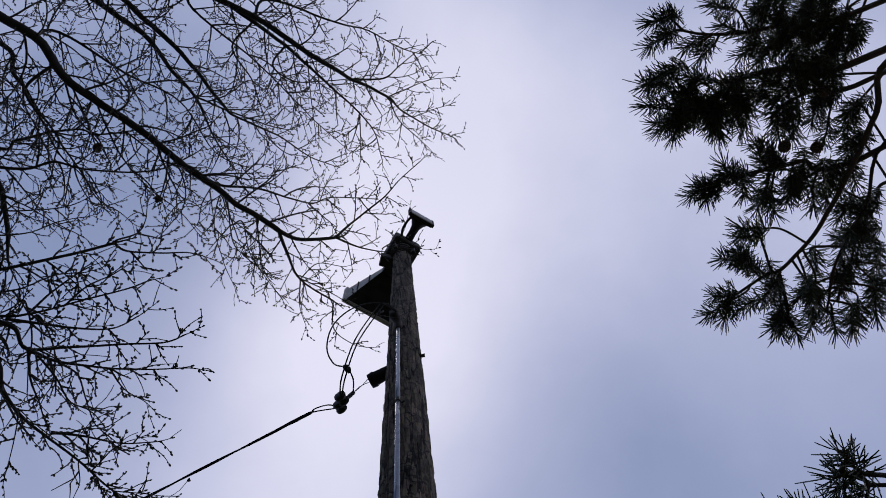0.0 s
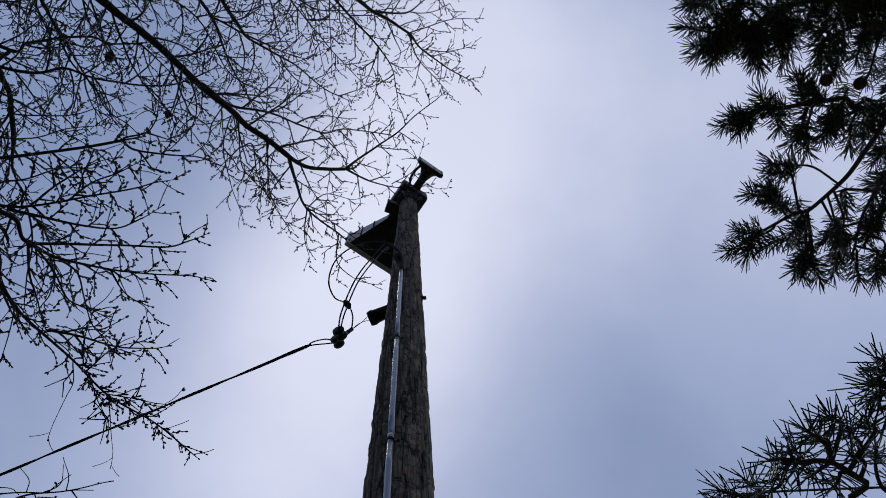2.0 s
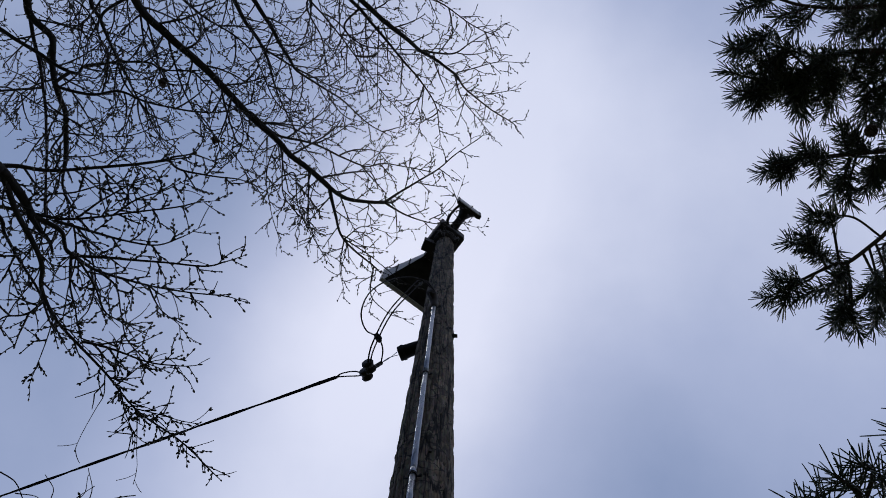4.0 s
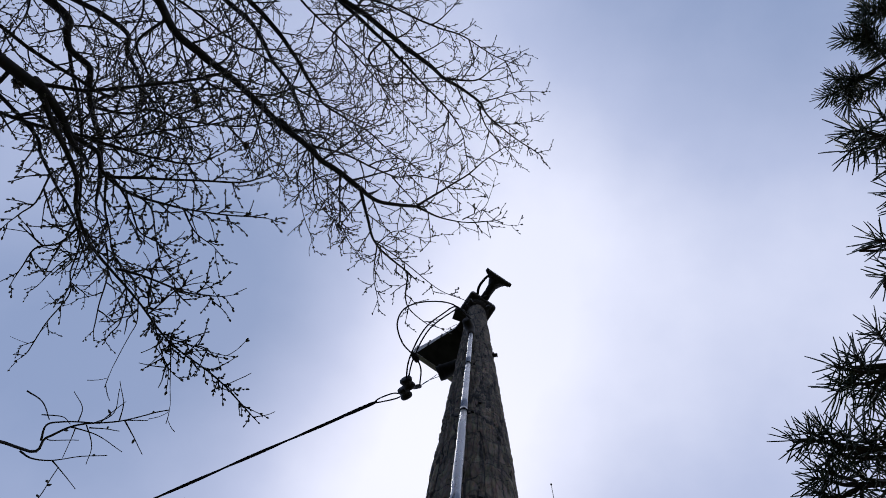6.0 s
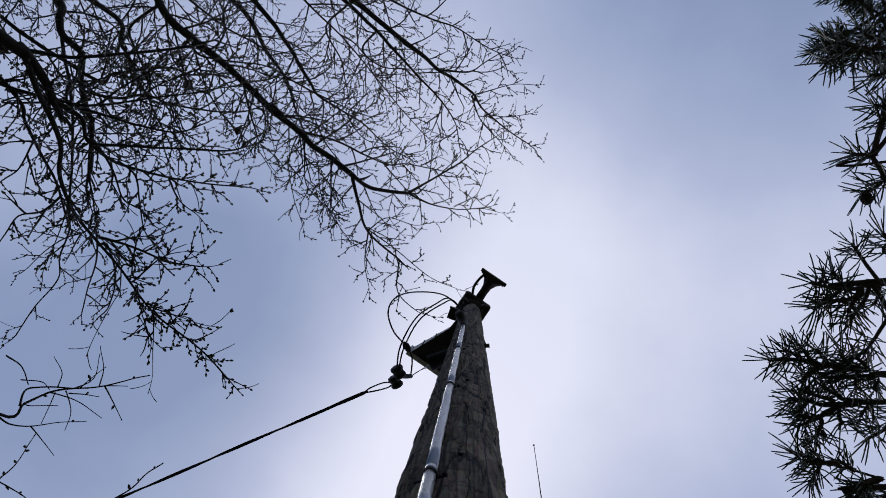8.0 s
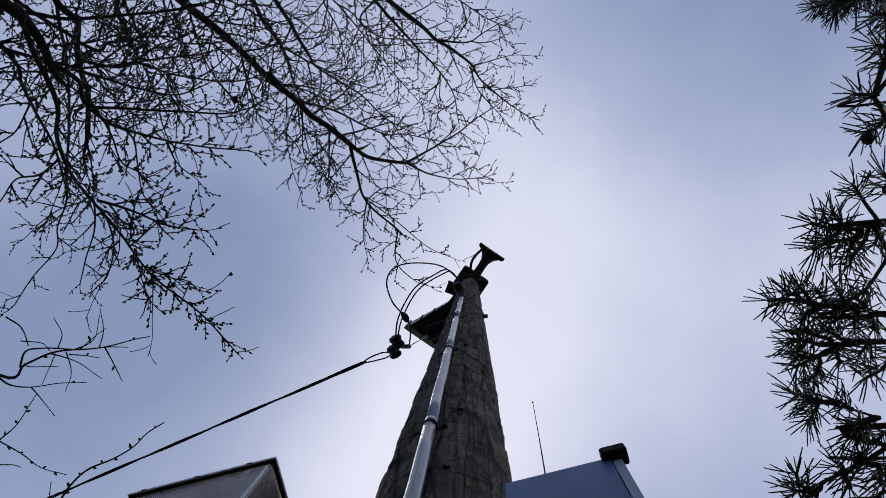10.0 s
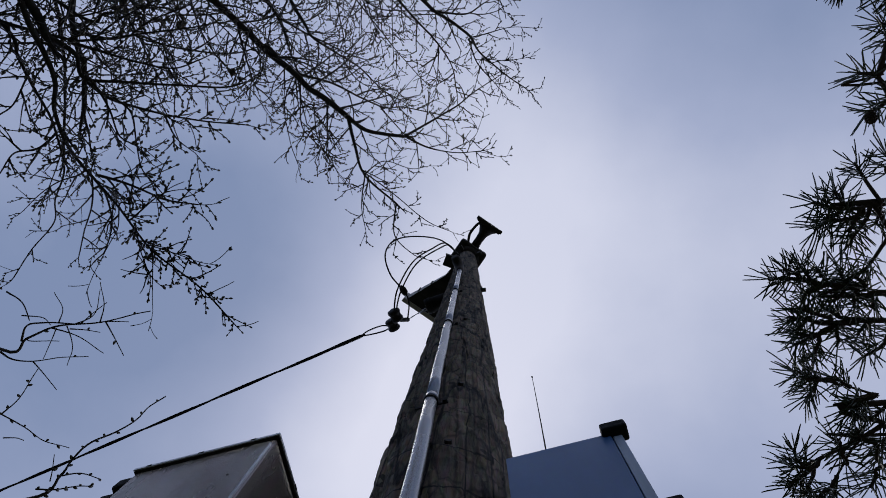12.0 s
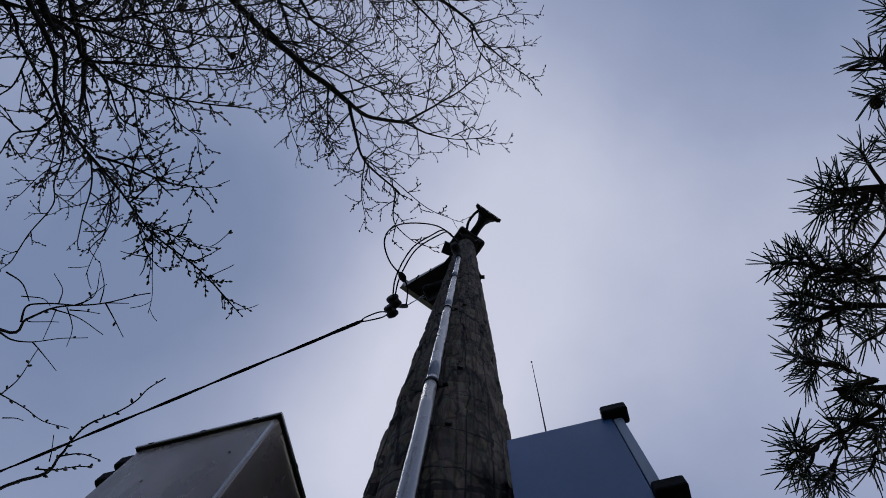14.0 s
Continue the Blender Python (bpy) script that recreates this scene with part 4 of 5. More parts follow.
    limb([(-2.69, -1.89, 7.2), (-2.45, -1.85, 7.23), (-2.27, -1.88, 7.27), (-2.1, -1.82, 7.3), (-1.81, -1.77, 7.33), (-1.59, -1.78, 7.37), (-1.36, -1.87, 7.4)], 0.014, 0.005, 0.10, 0.38, 0.1, tip=0.6)
    limb([(-2.3, -2.08, 7.3), (-2.23, -1.91, 7.3), (-2.12, -1.78, 7.3), (-2.01, -1.59, 7.3)], 0.010, 0.004, 0.10, 0.36, 0.1, 1)
    limb([(-2.45, -2.39, 7.4), (-2.39, -2.21, 7.4), (-2.33, -2.08, 7.4)], 0.013, 0.008, 0.12, 0.4, 0.1, 1)
    limb([(-2.17, -2.39, 7.4), (-2.13, -2.17, 7.4), (-2.01, -2.02, 7.4), (-1.96, -1.87, 7.4)], 0.010, 0.004, 0.11, 0.36, 0.1, 1)
    limb([(-1.81, -2.05, 7.4), (-1.67, -1.92, 7.4), (-1.56, -1.78, 7.4)], 0.007, 0.003, 0.1, 0.26, 0.05, 1)
    limb([(-2.24, -2.76, 7.6), (-1.81, -2.45, 7.6), (-1.47, -2.24, 7.6), (-1.26, -1.86, 7.6), (-1.02, -1.7, 7.7)], 0.013, 0.0035, 0.10, 0.46, 0.1)
    limb([(-1.44, -2.93, 8.2), (-0.99, -2.49, 8.3), (-0.62, -2.04, 8.4), (-0.4, -1.8, 8.5)], 0.013, 0.0035, 0.10, 0.46, 0.1)
    limb([(-2.86, -2.55, 7.6), (-2.63, -2.44, 7.57), (-2.49, -2.16, 7.53), (-2.39, -1.88, 7.5)], 0.009, 0.004, 0.12, 0.3, 0.05, 1)
    limb([(-3.27, -1.82, 7.2), (-3.03, -1.87, 7.2), (-2.83, -1.77, 7.2), (-2.59, -1.67, 7.2)], 0.009, 0.004, 0.11, 0.36, 0.05, 2)
    limb([(-1.94, -2.22, 7.3), (-1.86, -1.97, 7.28), (-1.77, -1.81, 7.26), (-1.68, -1.69, 7.24), (-1.46, -1.49, 7.22), (-1.36, -1.35, 7.2)], 0.009, 0.003, 0.10, 0.2, 0.1, 1, buds=0.6)
    limb([(-2.65, -1.73, 7.1), (-2.43, -1.62, 7.07), (-2.21, -1.48, 7.03), (-2.06, -1.39, 7)], 0.008, 0.003, 0.09, 0.24, 0.05, 1)
    limb([(-2.6, -1.6, 7.1), (-2.38, -1.58, 7.1), (-2.12, -1.6, 7.1), (-1.89, -1.7, 7.1)], 0.008, 0.003, 0.09, 0.24, 0.05, 1)
    limb([(-2.07, -1.8, 7.2), (-1.99, -1.62, 7.17), (-1.84, -1.53, 7.13), (-1.76, -1.46, 7.1)], 0.007, 0.003, 0.09, 0.22, 0.05, 1)
    # low limb whose forks hang over the cable
    limb([T0, (-3.1, -2.6, 4.75), (-1.89, -1.66, 4.86), (-1.8, -1.61, 4.88), (-1.72, -1.5, 4.9), (-1.69, -1.41, 4.92)], 0.044, 0.018, 0.2, 0.26, 2.6, 1)
    limb([(-1.72, -1.50, 4.90), (-1.69, -1.41, 4.92), (-1.65, -1.38, 4.95), (-1.59, -1.33, 4.97), (-1.56, -1.23, 4.98), (-1.39, -1.22, 5), (-1.23, -1.21, 5.02), (-0.99, -1.2, 5.03), (-0.9, -1.22, 5.05)], 0.017, 0.0035, 0.06, 0.12, 0.1, 1)
    limb([(-1.56, -1.22, 5), (-1.47, -1.15, 5.03), (-1.3, -1.1, 5.05), (-1.14, -1.07, 5.07), (-0.92, -1.05, 5.1)], 0.009, 0.003, 0.05, 0.11, 0.1, 1)
    limb([(-1.44, -1.15, 5), (-1.37, -1.09, 5), (-1.35, -0.98, 5), (-1.33, -0.86, 5), (-1.28, -0.8, 5)], 0.006, 0.0025, 0.05, 0.09, 0.1, 1)
    limb([(-1.25, -1.09, 5.05), (-1.2, -0.99, 5.05), (-1.12, -0.93, 5.05)], 0.005, 0.002, 0.06, 0.1, 0.1, 1)
    limb([(-1.54, -1.23, 4.95), (-1.55, -1.1, 4.95), (-1.53, -1, 4.95), (-1.52, -0.92, 4.95)], 0.009, 0.003, 0.06, 0.09, 0.05, 1)
    limb([(-1.51, -1.21, 4.95), (-1.44, -1.1, 4.95), (-1.4, -0.99, 4.95), (-1.34, -0.95, 4.95)], 0.007, 0.003, 0.06, 0.09, 0.05, 1)
    limb([(-1.8, -1.6, 4.9), (-1.74, -1.6, 4.94), (-1.61, -1.59, 4.97), (-1.36, -1.62, 5.01), (-1.15, -1.65, 5.05)], 0.011, 0.006, 0.08, 0.16, 0.1, 1)
    limb([(-1.16, -1.66, 5.05), (-1.11, -1.61, 5.06), (-0.98, -1.59, 5.07), (-0.87, -1.58, 5.09), (-0.81, -1.56, 5.1)], 0.006, 0.0025, 0.05, 0.09, 0.1, 1)
    limb([(-1.15, -1.66, 5.05), (-1.06, -1.68, 5.07), (-1.02, -1.73, 5.08), (-1.01, -1.79, 5.1)], 0.0045, 0.002, 0.06, 0.12, 0.1, 1)
    limb([(-1.98, -1.5, 4.85), (-1.65, -1.4, 4.95), (-1.52, -1.39, 4.97), (-1.32, -1.42, 5), (-1.12, -1.45, 5.03), (-1.04, -1.47, 5.05)], 0.010, 0.003, 0.055, 0.15, 0.1, 1)
    limb([(-1.61, -1.38, 4.95), (-1.48, -1.34, 4.97), (-1.33, -1.3, 5), (-1.2, -1.28, 5.03), (-1.09, -1.32, 5.05)], 0.008, 0.003, 0.055, 0.15, 0.1, 1)
    limb([(-1.80, -1.61, 4.88), (-1.77, -1.55, 4.88), (-1.72, -1.43, 4.86), (-1.63, -1.22, 4.87), (-1.65, -1.09, 4.9), (-1.62, -0.95, 4.94), (-1.53, -0.82, 4.97), (-1.44, -0.69, 5), (-1.31, -0.52, 5.03), (-1.13, -0.37, 5.07), (-1, -0.23, 5.1)], 0.016, 0.0035, 0.055, 0.09, 0.1, 1)
    limb([(-1.37, -0.65, 4.98), (-1.28, -0.73, 4.99), (-1.22, -0.76, 4.99), (-1.17, -0.77, 5)], 0.005, 0.002, 0.05, 0.05, 0.05, 1)
    limb([(-1.38, -0.68, 4.98), (-1.37, -0.78, 4.99), (-1.35, -0.84, 5)], 0.004, 0.002, 0.04, 0.045, 0.03, 1)
    limb([(-1.36, -0.63, 4.98), (-1.34, -0.52, 4.99), (-1.31, -0.43, 5)], 0.004, 0.002, 0.04, 0.045, 0.03, 1)
    limb([(-1.28, -0.53, 5), (-1.2, -0.5, 5.03), (-1.13, -0.47, 5.05)], 0.004, 0.002, 0.04, 0.045, 0.03, 1)
    limb([(-1.41, -0.71, 4.95), (-1.42, -0.61, 4.95), (-1.45, -0.55, 4.95), (-1.52, -0.42, 4.95)], 0.004, 0.0015, 0.2, 0.1, 0.1, 1, buds=0.1)
    limb([(-1.29, -0.53, 5), (-1.29, -0.39, 5), (-1.29, -0.26, 5)], 0.0035, 0.0014, 0.3, 0.06, 0.1, 1, buds=0.1)
    limb([(-1.58, -0.98, 4.85), (-1.61, -0.88, 4.85), (-1.66, -0.76, 4.85)], 0.005, 0.002, 0.06, 0.12, 0.05, 1)
    limb([(-2.5, -2.1, 4.8), (-1.88, -1.47, 4.9), (-1.81, -1.31, 4.93), (-1.75, -1.17, 4.95), (-1.7, -1.06, 4.97), (-1.68, -0.94, 5)], 0.012, 0.005, 0.10, 0.2, 0.2, 1)
    limb([(-1.53, -1.39, 4.98), (-1.43, -1.47, 4.99), (-1.31, -1.54, 5.01), (-1.24, -1.57, 5.02)], 0.006, 0.0025, 0.05, 0.12, 0.05, 1)
    limb([(-1.39, -1.4, 5), (-1.28, -1.48, 5.01), (-1.17, -1.52, 5.01), (-1.11, -1.55, 5.02)], 0.005, 0.0022, 0.05, 0.1, 0.05, 1)
    limb([(-1.65, -1.48, 4.98), (-1.54, -1.5, 4.99), (-1.41, -1.54, 5.01), (-1.28, -1.54, 5.02)], 0.006, 0.0025, 0.05, 0.12, 0.05, 1)
    limb([(-1.42, -1.61, 4.98), (-1.35, -1.54, 4.99), (-1.28, -1.45, 5)], 0.005, 0.0022, 0.05, 0.1, 0.05, 1)
    limb([(-2.64, -1.46, 7), (-2.42, -1.44, 7), (-2.2, -1.5, 7), (-2.01, -1.52, 7)], 0.008, 0.003, 0.08, 0.22, 0.05, 1)
    limb([(-1.76, -1.22, 4.9), (-1.82, -1.11, 4.9), (-1.89, -1.06, 4.9)], 0.006, 0.003, 0.06, 0.15, 0.05, 1)
    limb([(-1.69, -1.01, 5), (-1.78, -0.94, 5), (-1.88, -0.92, 5), (-1.94, -0.84, 5)], 0.006, 0.003, 0.06, 0.16, 0.05, 1)
    limb([(-2.65, -0.92, 7.2), (-2.78, -0.86, 7.13), (-2.9, -0.76, 7.07), (-2.96, -0.66, 7)], 0.008, 0.003, 0.08, 0.26, 0.05, 1)
    limb([(-2.59, -0.92, 7.2), (-2.54, -0.7, 7.1), (-2.55, -0.51, 7), (-2.54, -0.37, 6.9)], 0.010, 0.004, 0.08, 0.3, 0.05, 1)
    limb([(-2.51, -0.82, 7.2), (-2.4, -0.59, 7.1), (-2.4, -0.4, 7), (-2.43, -0.33, 6.9)], 0.010, 0.004, 0.08, 0.3, 0.05, 1)
    limb([(-1.53, -0.83, 5), (-1.4, -0.79, 5.03), (-1.25, -0.73, 5.07), (-1.13, -0.71, 5.1)], 0.007, 0.003, 0.05, 0.16, 0.05, 1)
    # nearly bare low twigs
    wand([T1, (-3.4, -1.6, 5.3), (-2.4, -0.4, 4.85), (-1.75, -0.15, 4.65), (-1.64, -0.19, 4.65), (-1.55, -0.23, 4.65), (-1.46, -0.25, 4.65), (-1.34, -0.26, 4.65), (-1.22, -0.29, 4.65), (-1.16, -0.3, 4.65)], 0.0117, 0.0022, 0.3)
    wand([(-1.66, -0.18, 4.65), (-1.64, -0.24, 4.65), (-1.58, -0.25, 4.65), (-1.46, -0.25, 4.65)], 0.0052, 0.0027, 0.5)
    wand([(-1.52, -0.25, 4.65), (-1.5, -0.31, 4.65), (-1.53, -0.37, 4.65)], 0.0029, 0.0015, 0.5)
    wand([(-1.46, -0.25, 4.65), (-1.38, -0.29, 4.65), (-1.35, -0.38, 4.65)], 0.0031, 0.0015, 0.12)
    wand([(-1.44, -0.25, 4.65), (-1.39, -0.29, 4.65), (-1.33, -0.33, 4.65)], 0.0029, 0.0015, 0.09)
    wand([(-1.36, -0.26, 4.65), (-1.34, -0.33, 4.65), (-1.35, -0.41, 4.65)], 0.0031, 0.0015, 0.4)
    wand([(-1.34, -0.26, 4.65), (-1.3, -0.19, 4.65), (-1.27, -0.13, 4.65)], 0.0034, 0.0016, 0.13)
    wand([(-1.49, -0.24, 4.65), (-1.47, -0.16, 4.65), (-1.49, -0.09, 4.65)], 0.0029, 0.0015, 0.5)
    wand([(-1.53, -0.23, 4.65), (-1.55, -0.18, 4.65), (-1.58, -0.11, 4.65)], 0.0026, 0.0015, 0.5)
    wand([(-1.55, -0.23, 4.65), (-1.44, -0.2, 4.65), (-1.35, -0.14, 4.65)], 0.0031, 0.0015, 0.4)
    wand([(-1.48, -0.23, 4.65), (-1.42, -0.23, 4.65), (-1.36, -0.22, 4.65)], 0.0029, 0.0015, 0.1)
    wand([(-1.64, -0.19, 4.65), (-1.62, -0.18, 4.65), (-1.52, -0.18, 4.65)], 0.0029, 0.0016, 0.5)
    wand([(-1.34, -0.26, 4.65), (-1.29, -0.26, 4.65), (-1.25, -0.26, 4.65)], 0.0026, 0.0015, 0.5)
    wand([(-1.75, -0.14, 4.65), (-1.7, -0.11, 4.65), (-1.62, -0.1, 4.65), (-1.51, -0.12, 4.65), (-1.41, -0.13, 4.65)], 0.0044, 0.0016, 0.5)
    wand([(-1.62, -0.1, 4.65), (-1.57, -0.04, 4.65), (-1.53, 0.01, 4.65)], 0.0029, 0.0015, 0.4)
    wand([(-1.72, -0.37, 4.65), (-1.66, -0.33, 4.65), (-1.63, -0.26, 4.65)], 0.0034, 0.0022, 0.4)
    wand([(-1.66, -0.28, 4.65), (-1.58, -0.27, 4.65), (-1.55, -0.24, 4.65)], 0.0026, 0.0015, 0.5)
    wand([T1, (-3.3, -0.8, 5.0), (-2.3, 0.5, 4.7), (-1.58, 0.38, 4.5), (-1.45, 0.29, 4.5), (-1.4, 0.23, 4.5), (-1.32, 0.16, 4.5), (-1.23, 0.12, 4.5), (-1.16, 0.08, 4.5), (-1.11, 0.03, 4.5), (-1.05, -0.01, 4.5)], 0.0104, 0.0022, 0.05)
    wand([(-1.45, 0.29, 4.5), (-1.37, 0.28, 4.5), (-1.3, 0.3, 4.5)], 0.0033, 0.0019, 0.035)
    wand([(-1.54, 0.34, 4.5), (-1.47, 0.34, 4.5), (-1.39, 0.33, 4.5), (-1.33, 0.33, 4.5)], 0.0036, 0.0019, 0.02)
    wand([(-1.49, 0.31, 4.5), (-1.48, 0.27, 4.5), (-1.47, 0.21, 4.5)], 0.0029, 0.0016, 0.06)
    wand([(-2.3, 0.2, 4.8), (-1.81, 0.04, 4.6), (-1.72, 0.09, 4.6), (-1.63, 0.14, 4.6), (-1.56, 0.19, 4.6), (-1.46, 0.22, 4.6)], 0.0059, 0.0018, 0.045)
    wand([(-1.72, 0.09, 4.6), (-1.65, 0.03, 4.6), (-1.57, -0.09, 4.6)], 0.0034, 0.0018, 0.05)
    wand([(-1.72, 0.18, 4.6), (-1.67, 0.18, 4.6), (-1.64, 0.19, 4.6)], 0.0026, 0.0016, 0.2)
    # withered leaves that still hang in the crown
    for p, size, count in CLUMPS:
        clump(Vector(p), size, count)


make_tree()


# the pine: boughs whose shoots end in brushes of needles
def brush_mesh(seed, count, length, run, r):
    """Needles that sweep forward round the last stretch of a shoot, whose tip is the origin."""
    rnd = random.Random(seed)
    bm = bmesh.new()
    for i in range(count):
        t = i / count
        p = Vector((0, 0, -run * (1 - t)))
        a = i * 2.4 + rnd.uniform(-0.5, 0.5)
        tilt = radians(rnd.uniform(42, 105) * (1 - 0.75 * max(0, t - 0.7) / 0.3 * rnd.random()))
        d = Vector((math.cos(a) * math.sin(tilt), math.sin(a) * math.sin(tilt), math.cos(tilt)))
        n = length * rnd.uniform(0.75, 1.08)
        side = d.orthogonal().normalized()
        up = d.cross(side)
        bend = Vector((0, 0, rnd.uniform(0.0, 0.016))) + Vector((rnd.uniform(-1, 1), rnd.uniform(-1, 1), rnd.uniform(-1, 1))) * 0.006
        rings = []
        for f, rr in ((0.0, r * 0.8), (0.4, r), (0.8, r), (1.0, r * 0.65)):
            o = p + d * n * f + bend * f * f
            rings.append([bm.verts.new(o + (side * math.cos(k) + up * math.sin(k)) * rr) for k in (0, 2.094, 4.189)])
        for x, y in zip(rings, rings[1:]):
            for k in range(3):
                bm.faces.new((x[k], x[(k + 1) % 3], y[(k + 1) % 3], y[k]))
    return mesh_of(bm, "needle_brush", NEEDLE, False)


def make_pine():
    pine = thing("pine_tree", (3.9, -1.9, 0), label="dark green pine with brushes of long needles on its boughs", category="pine tree")
    rnd = random.Random(3)
    bm = bmesh.new()
    stem = smooth_line([(3.9, -1.9, -0.1), (3.85, -1.85, 2.2), (3.9, -1.9, 4.6), (3.88, -1.88, 6.6)], 8)
    tube(bm, stem, taper(len(stem), 0.2, 0.05), 16)
    part("trunk", bm, PINEBARK, pine, "reddish-brown pine trunk", True)
    open_brushes = [brush_mesh(k, 30, 0.056, 0.045, 0.0017) for k in range(8)]
    full_brushes = [brush_mesh(k + 20, 92, 0.051, 0.095, 0.0018) for k in range(8)]

    def jitter(s):
        return Vector((rnd.uniform(-s, s), rnd.uniform(-s, s), rnd.uniform(-s, s)))

    def brush(p, way, size, full):
        ob = new("needle_brush", (full_brushes if full else open_brushes)[rnd.randrange(8)])
        ob.parent = pine
        ob.matrix_parent_inverse = pine.matrix_world.inverted()
        q = way.to_track_quat("Z", "Y").to_matrix().to_4x4()
        ob.matrix_world = Matrix.Translation(p) @ q @ pose(0, 0, 0, 0, 0, rnd.uniform(0, 360)) @ Matrix.Scale(size * rnd.uniform(0.92, 1.08), 4)

    def bough(pts, r0, r1, z, shoots, size, full):
        """A bough along pts, with a shoot for each (x, y at its foot, x, y at its tip)."""
        line = smooth_line(pts, 6)
        line = [p + Vector(noise.noise_vector(p * 9.0)) * 0.005 for p in line]
        bm = bmesh.new()
        tube(bm, line, taper(len(line), r0, r1), 8)
        stem = part("bough", bm, PINEBARK, pine, smooth=True)
        for x0, y0, x1, y1 in shoots:
            loose = 0.7 if full else 0.3
            dz = rnd.uniform(-0.05, 0.05) * loose
            foot = Vector((x0, y0, z + dz * 0.5))
            tip = Vector((x1, y1, z + dz + rnd.uniform(-0.04, 0.04) * loose))
            near = min(range(len(line)), key=lambda i: (line[i] - foot).length + (0.0 if (line[i] - tip).length > (foot - tip).length else 0.1))
            near = max(near - 1, 0)
            sh = smooth_line([line[near], foot, foot.lerp(tip, 0.5) + jitter(0.006), tip], 4)
            b = bmesh.new()
            tube(b, sh, taper(len(sh), 0.0045, 0.0028), 6)
            part("shoot", b, PINEBARK, stem, smooth=True)
            way = (tip - foot).normalized()
            brush(tip, (way + jitter(0.15)).normalized(), size, full)
            if full and rnd.random() < 0.5:
                # older needles and side shoots behind the tip
                brush(foot.lerp(tip, 0.35) + jitter(0.02), (way + jitter(0.6)).normalized(), size * 0.9, True)

    def cone(p, way, size):
        """A small open cone of overlapping scales."""
        bm = bmesh.new()
        m = Matrix.Translation(p) @ way.to_track_quat("Z", "Y").to_matrix().to_4x4()
        ball(bm, (0, 0, 0), size * 0.6, (0.8, 0.8, 1.35), 2)
        for i in range(46):
            t = (i + 0.5) / 46
            a, z = i * 2.4, (t - 0.5) * 2
            r = math.sqrt(max(0.05, 1 - z * z)) * size * 0.62
            box(bm, (size * 0.34, size * 0.30, size * 0.10), pose(r * math.cos(a), r * math.sin(a), z * size * 0.9) @ pose(0, 0, 0, 0, -35, math.degrees(a)))
        bm.transform(m)
        part("pine_cone", bm, CONE, pine, "brown open pine cone")

    for p in ((1.37, -1.96, 4.18), (1.48, -1.95, 4.18), (1.51, -2.13, 4.20)):
        cone(Vector(p), Vector((-0.6, 0.2, -0.7)), 0.026)
    cone(Vector((0.76, -0.87, 3.08)), Vector((-0.3, 0.5, -0.8)), 0.014)
    root = Vector((3.85, -1.88, 3.4))
    low = Vector((3.85, -1.85, 2.6))
    mid = Vector((3.85, -1.85, 2.9))
    bough([root, (2.7, -2.6, 4.0), (1.8, -2.27, 4.2), (1.69, -2.05, 4.2), (1.59, -1.83, 4.2), (1.53, -1.72, 4.2), (1.48, -1.64, 4.2), (1.38, -1.54, 4.2), (1.32, -1.52, 4.2), (1.22, -1.46, 4.2), (1.17, -1.43, 4.2)], 0.013, 0.004, 4.2,
          [(1.25, -1.47, 1.11, -1.40), (1.21, -1.46, 1.14, -1.46), (1.21, -1.45, 1.18, -1.38), (1.37, -1.68, 1.23, -1.69), (1.29, -1.67, 1.22, -1.66), (1.28, -1.56, 1.17, -1.59),
           (1.24, -1.58, 1.20, -1.62), (1.35, -1.52, 1.30, -1.44), (1.37, -1.52, 1.37, -1.41), (1.37, -1.43, 1.37, -1.31), (1.40, -1.38, 1.33, -1.34), (1.40, -1.37, 1.43, -1.30),
           (1.45, -1.53, 1.46, -1.43), (1.50, -1.51, 1.52, -1.41), (1.52, -1.41, 1.51, -1.30)], 1.0, True)
    bough([root, (2.7, -2.4, 4.0), (1.82, -2.01, 4.22), (1.68, -1.74, 4.22), (1.6, -1.6, 4.22), (1.57, -1.51, 4.22), (1.56, -1.41, 4.22), (1.55, -1.37, 4.22)], 0.008, 0.004, 4.22,
          [(1.57, -1.39, 1.59, -1.29), (1.50, -1.60, 1.53, -1.52), (1.59, -1.51, 1.62, -1.41), (1.63, -1.39, 1.62, -1.31), (1.65, -1.43, 1.67, -1.31), (1.61, -1.64, 1.61, -1.57),
           (1.48, -1.47, 1.43, -1.43), (1.56, -1.47, 1.49, -1.37), (1.70, -1.45, 1.71, -1.35), (1.67, -1.62, 1.67, -1.53)], 1.0, True)
    bough([root + Vector((0, 0, 0.2)), (2.7, -2.3, 4.2), (1.65, -1.89, 4.24), (1.46, -1.9, 4.24), (1.35, -1.88, 4.24), (1.26, -1.87, 4.24), (1.2, -1.86, 4.24), (1.13, -1.82, 4.24)], 0.012, 0.004, 4.24,
          [(1.29, -1.87, 1.18, -1.87), (1.20, -1.86, 1.08, -1.80), (1.22, -1.85, 1.18, -1.91), (1.17, -1.84, 1.13, -1.79), (1.25, -1.86, 1.24, -1.80), (1.14, -1.83, 1.09, -1.84),
           (1.35, -1.87, 1.33, -1.78), (1.34, -1.81, 1.31, -1.74), (1.36, -1.80, 1.38, -1.72), (1.35, -1.88, 1.30, -1.94), (1.37, -1.93, 1.29, -1.97), (1.42, -1.88, 1.42, -1.79),
           (1.48, -1.90, 1.48, -1.79), (1.49, -1.81, 1.50, -1.74), (1.53, -1.89, 1.54, -1.82), (1.58, -1.88, 1.58, -1.81), (1.45, -1.83, 1.42, -1.76), (1.65, -1.88, 1.65, -1.81)], 1.0, True)
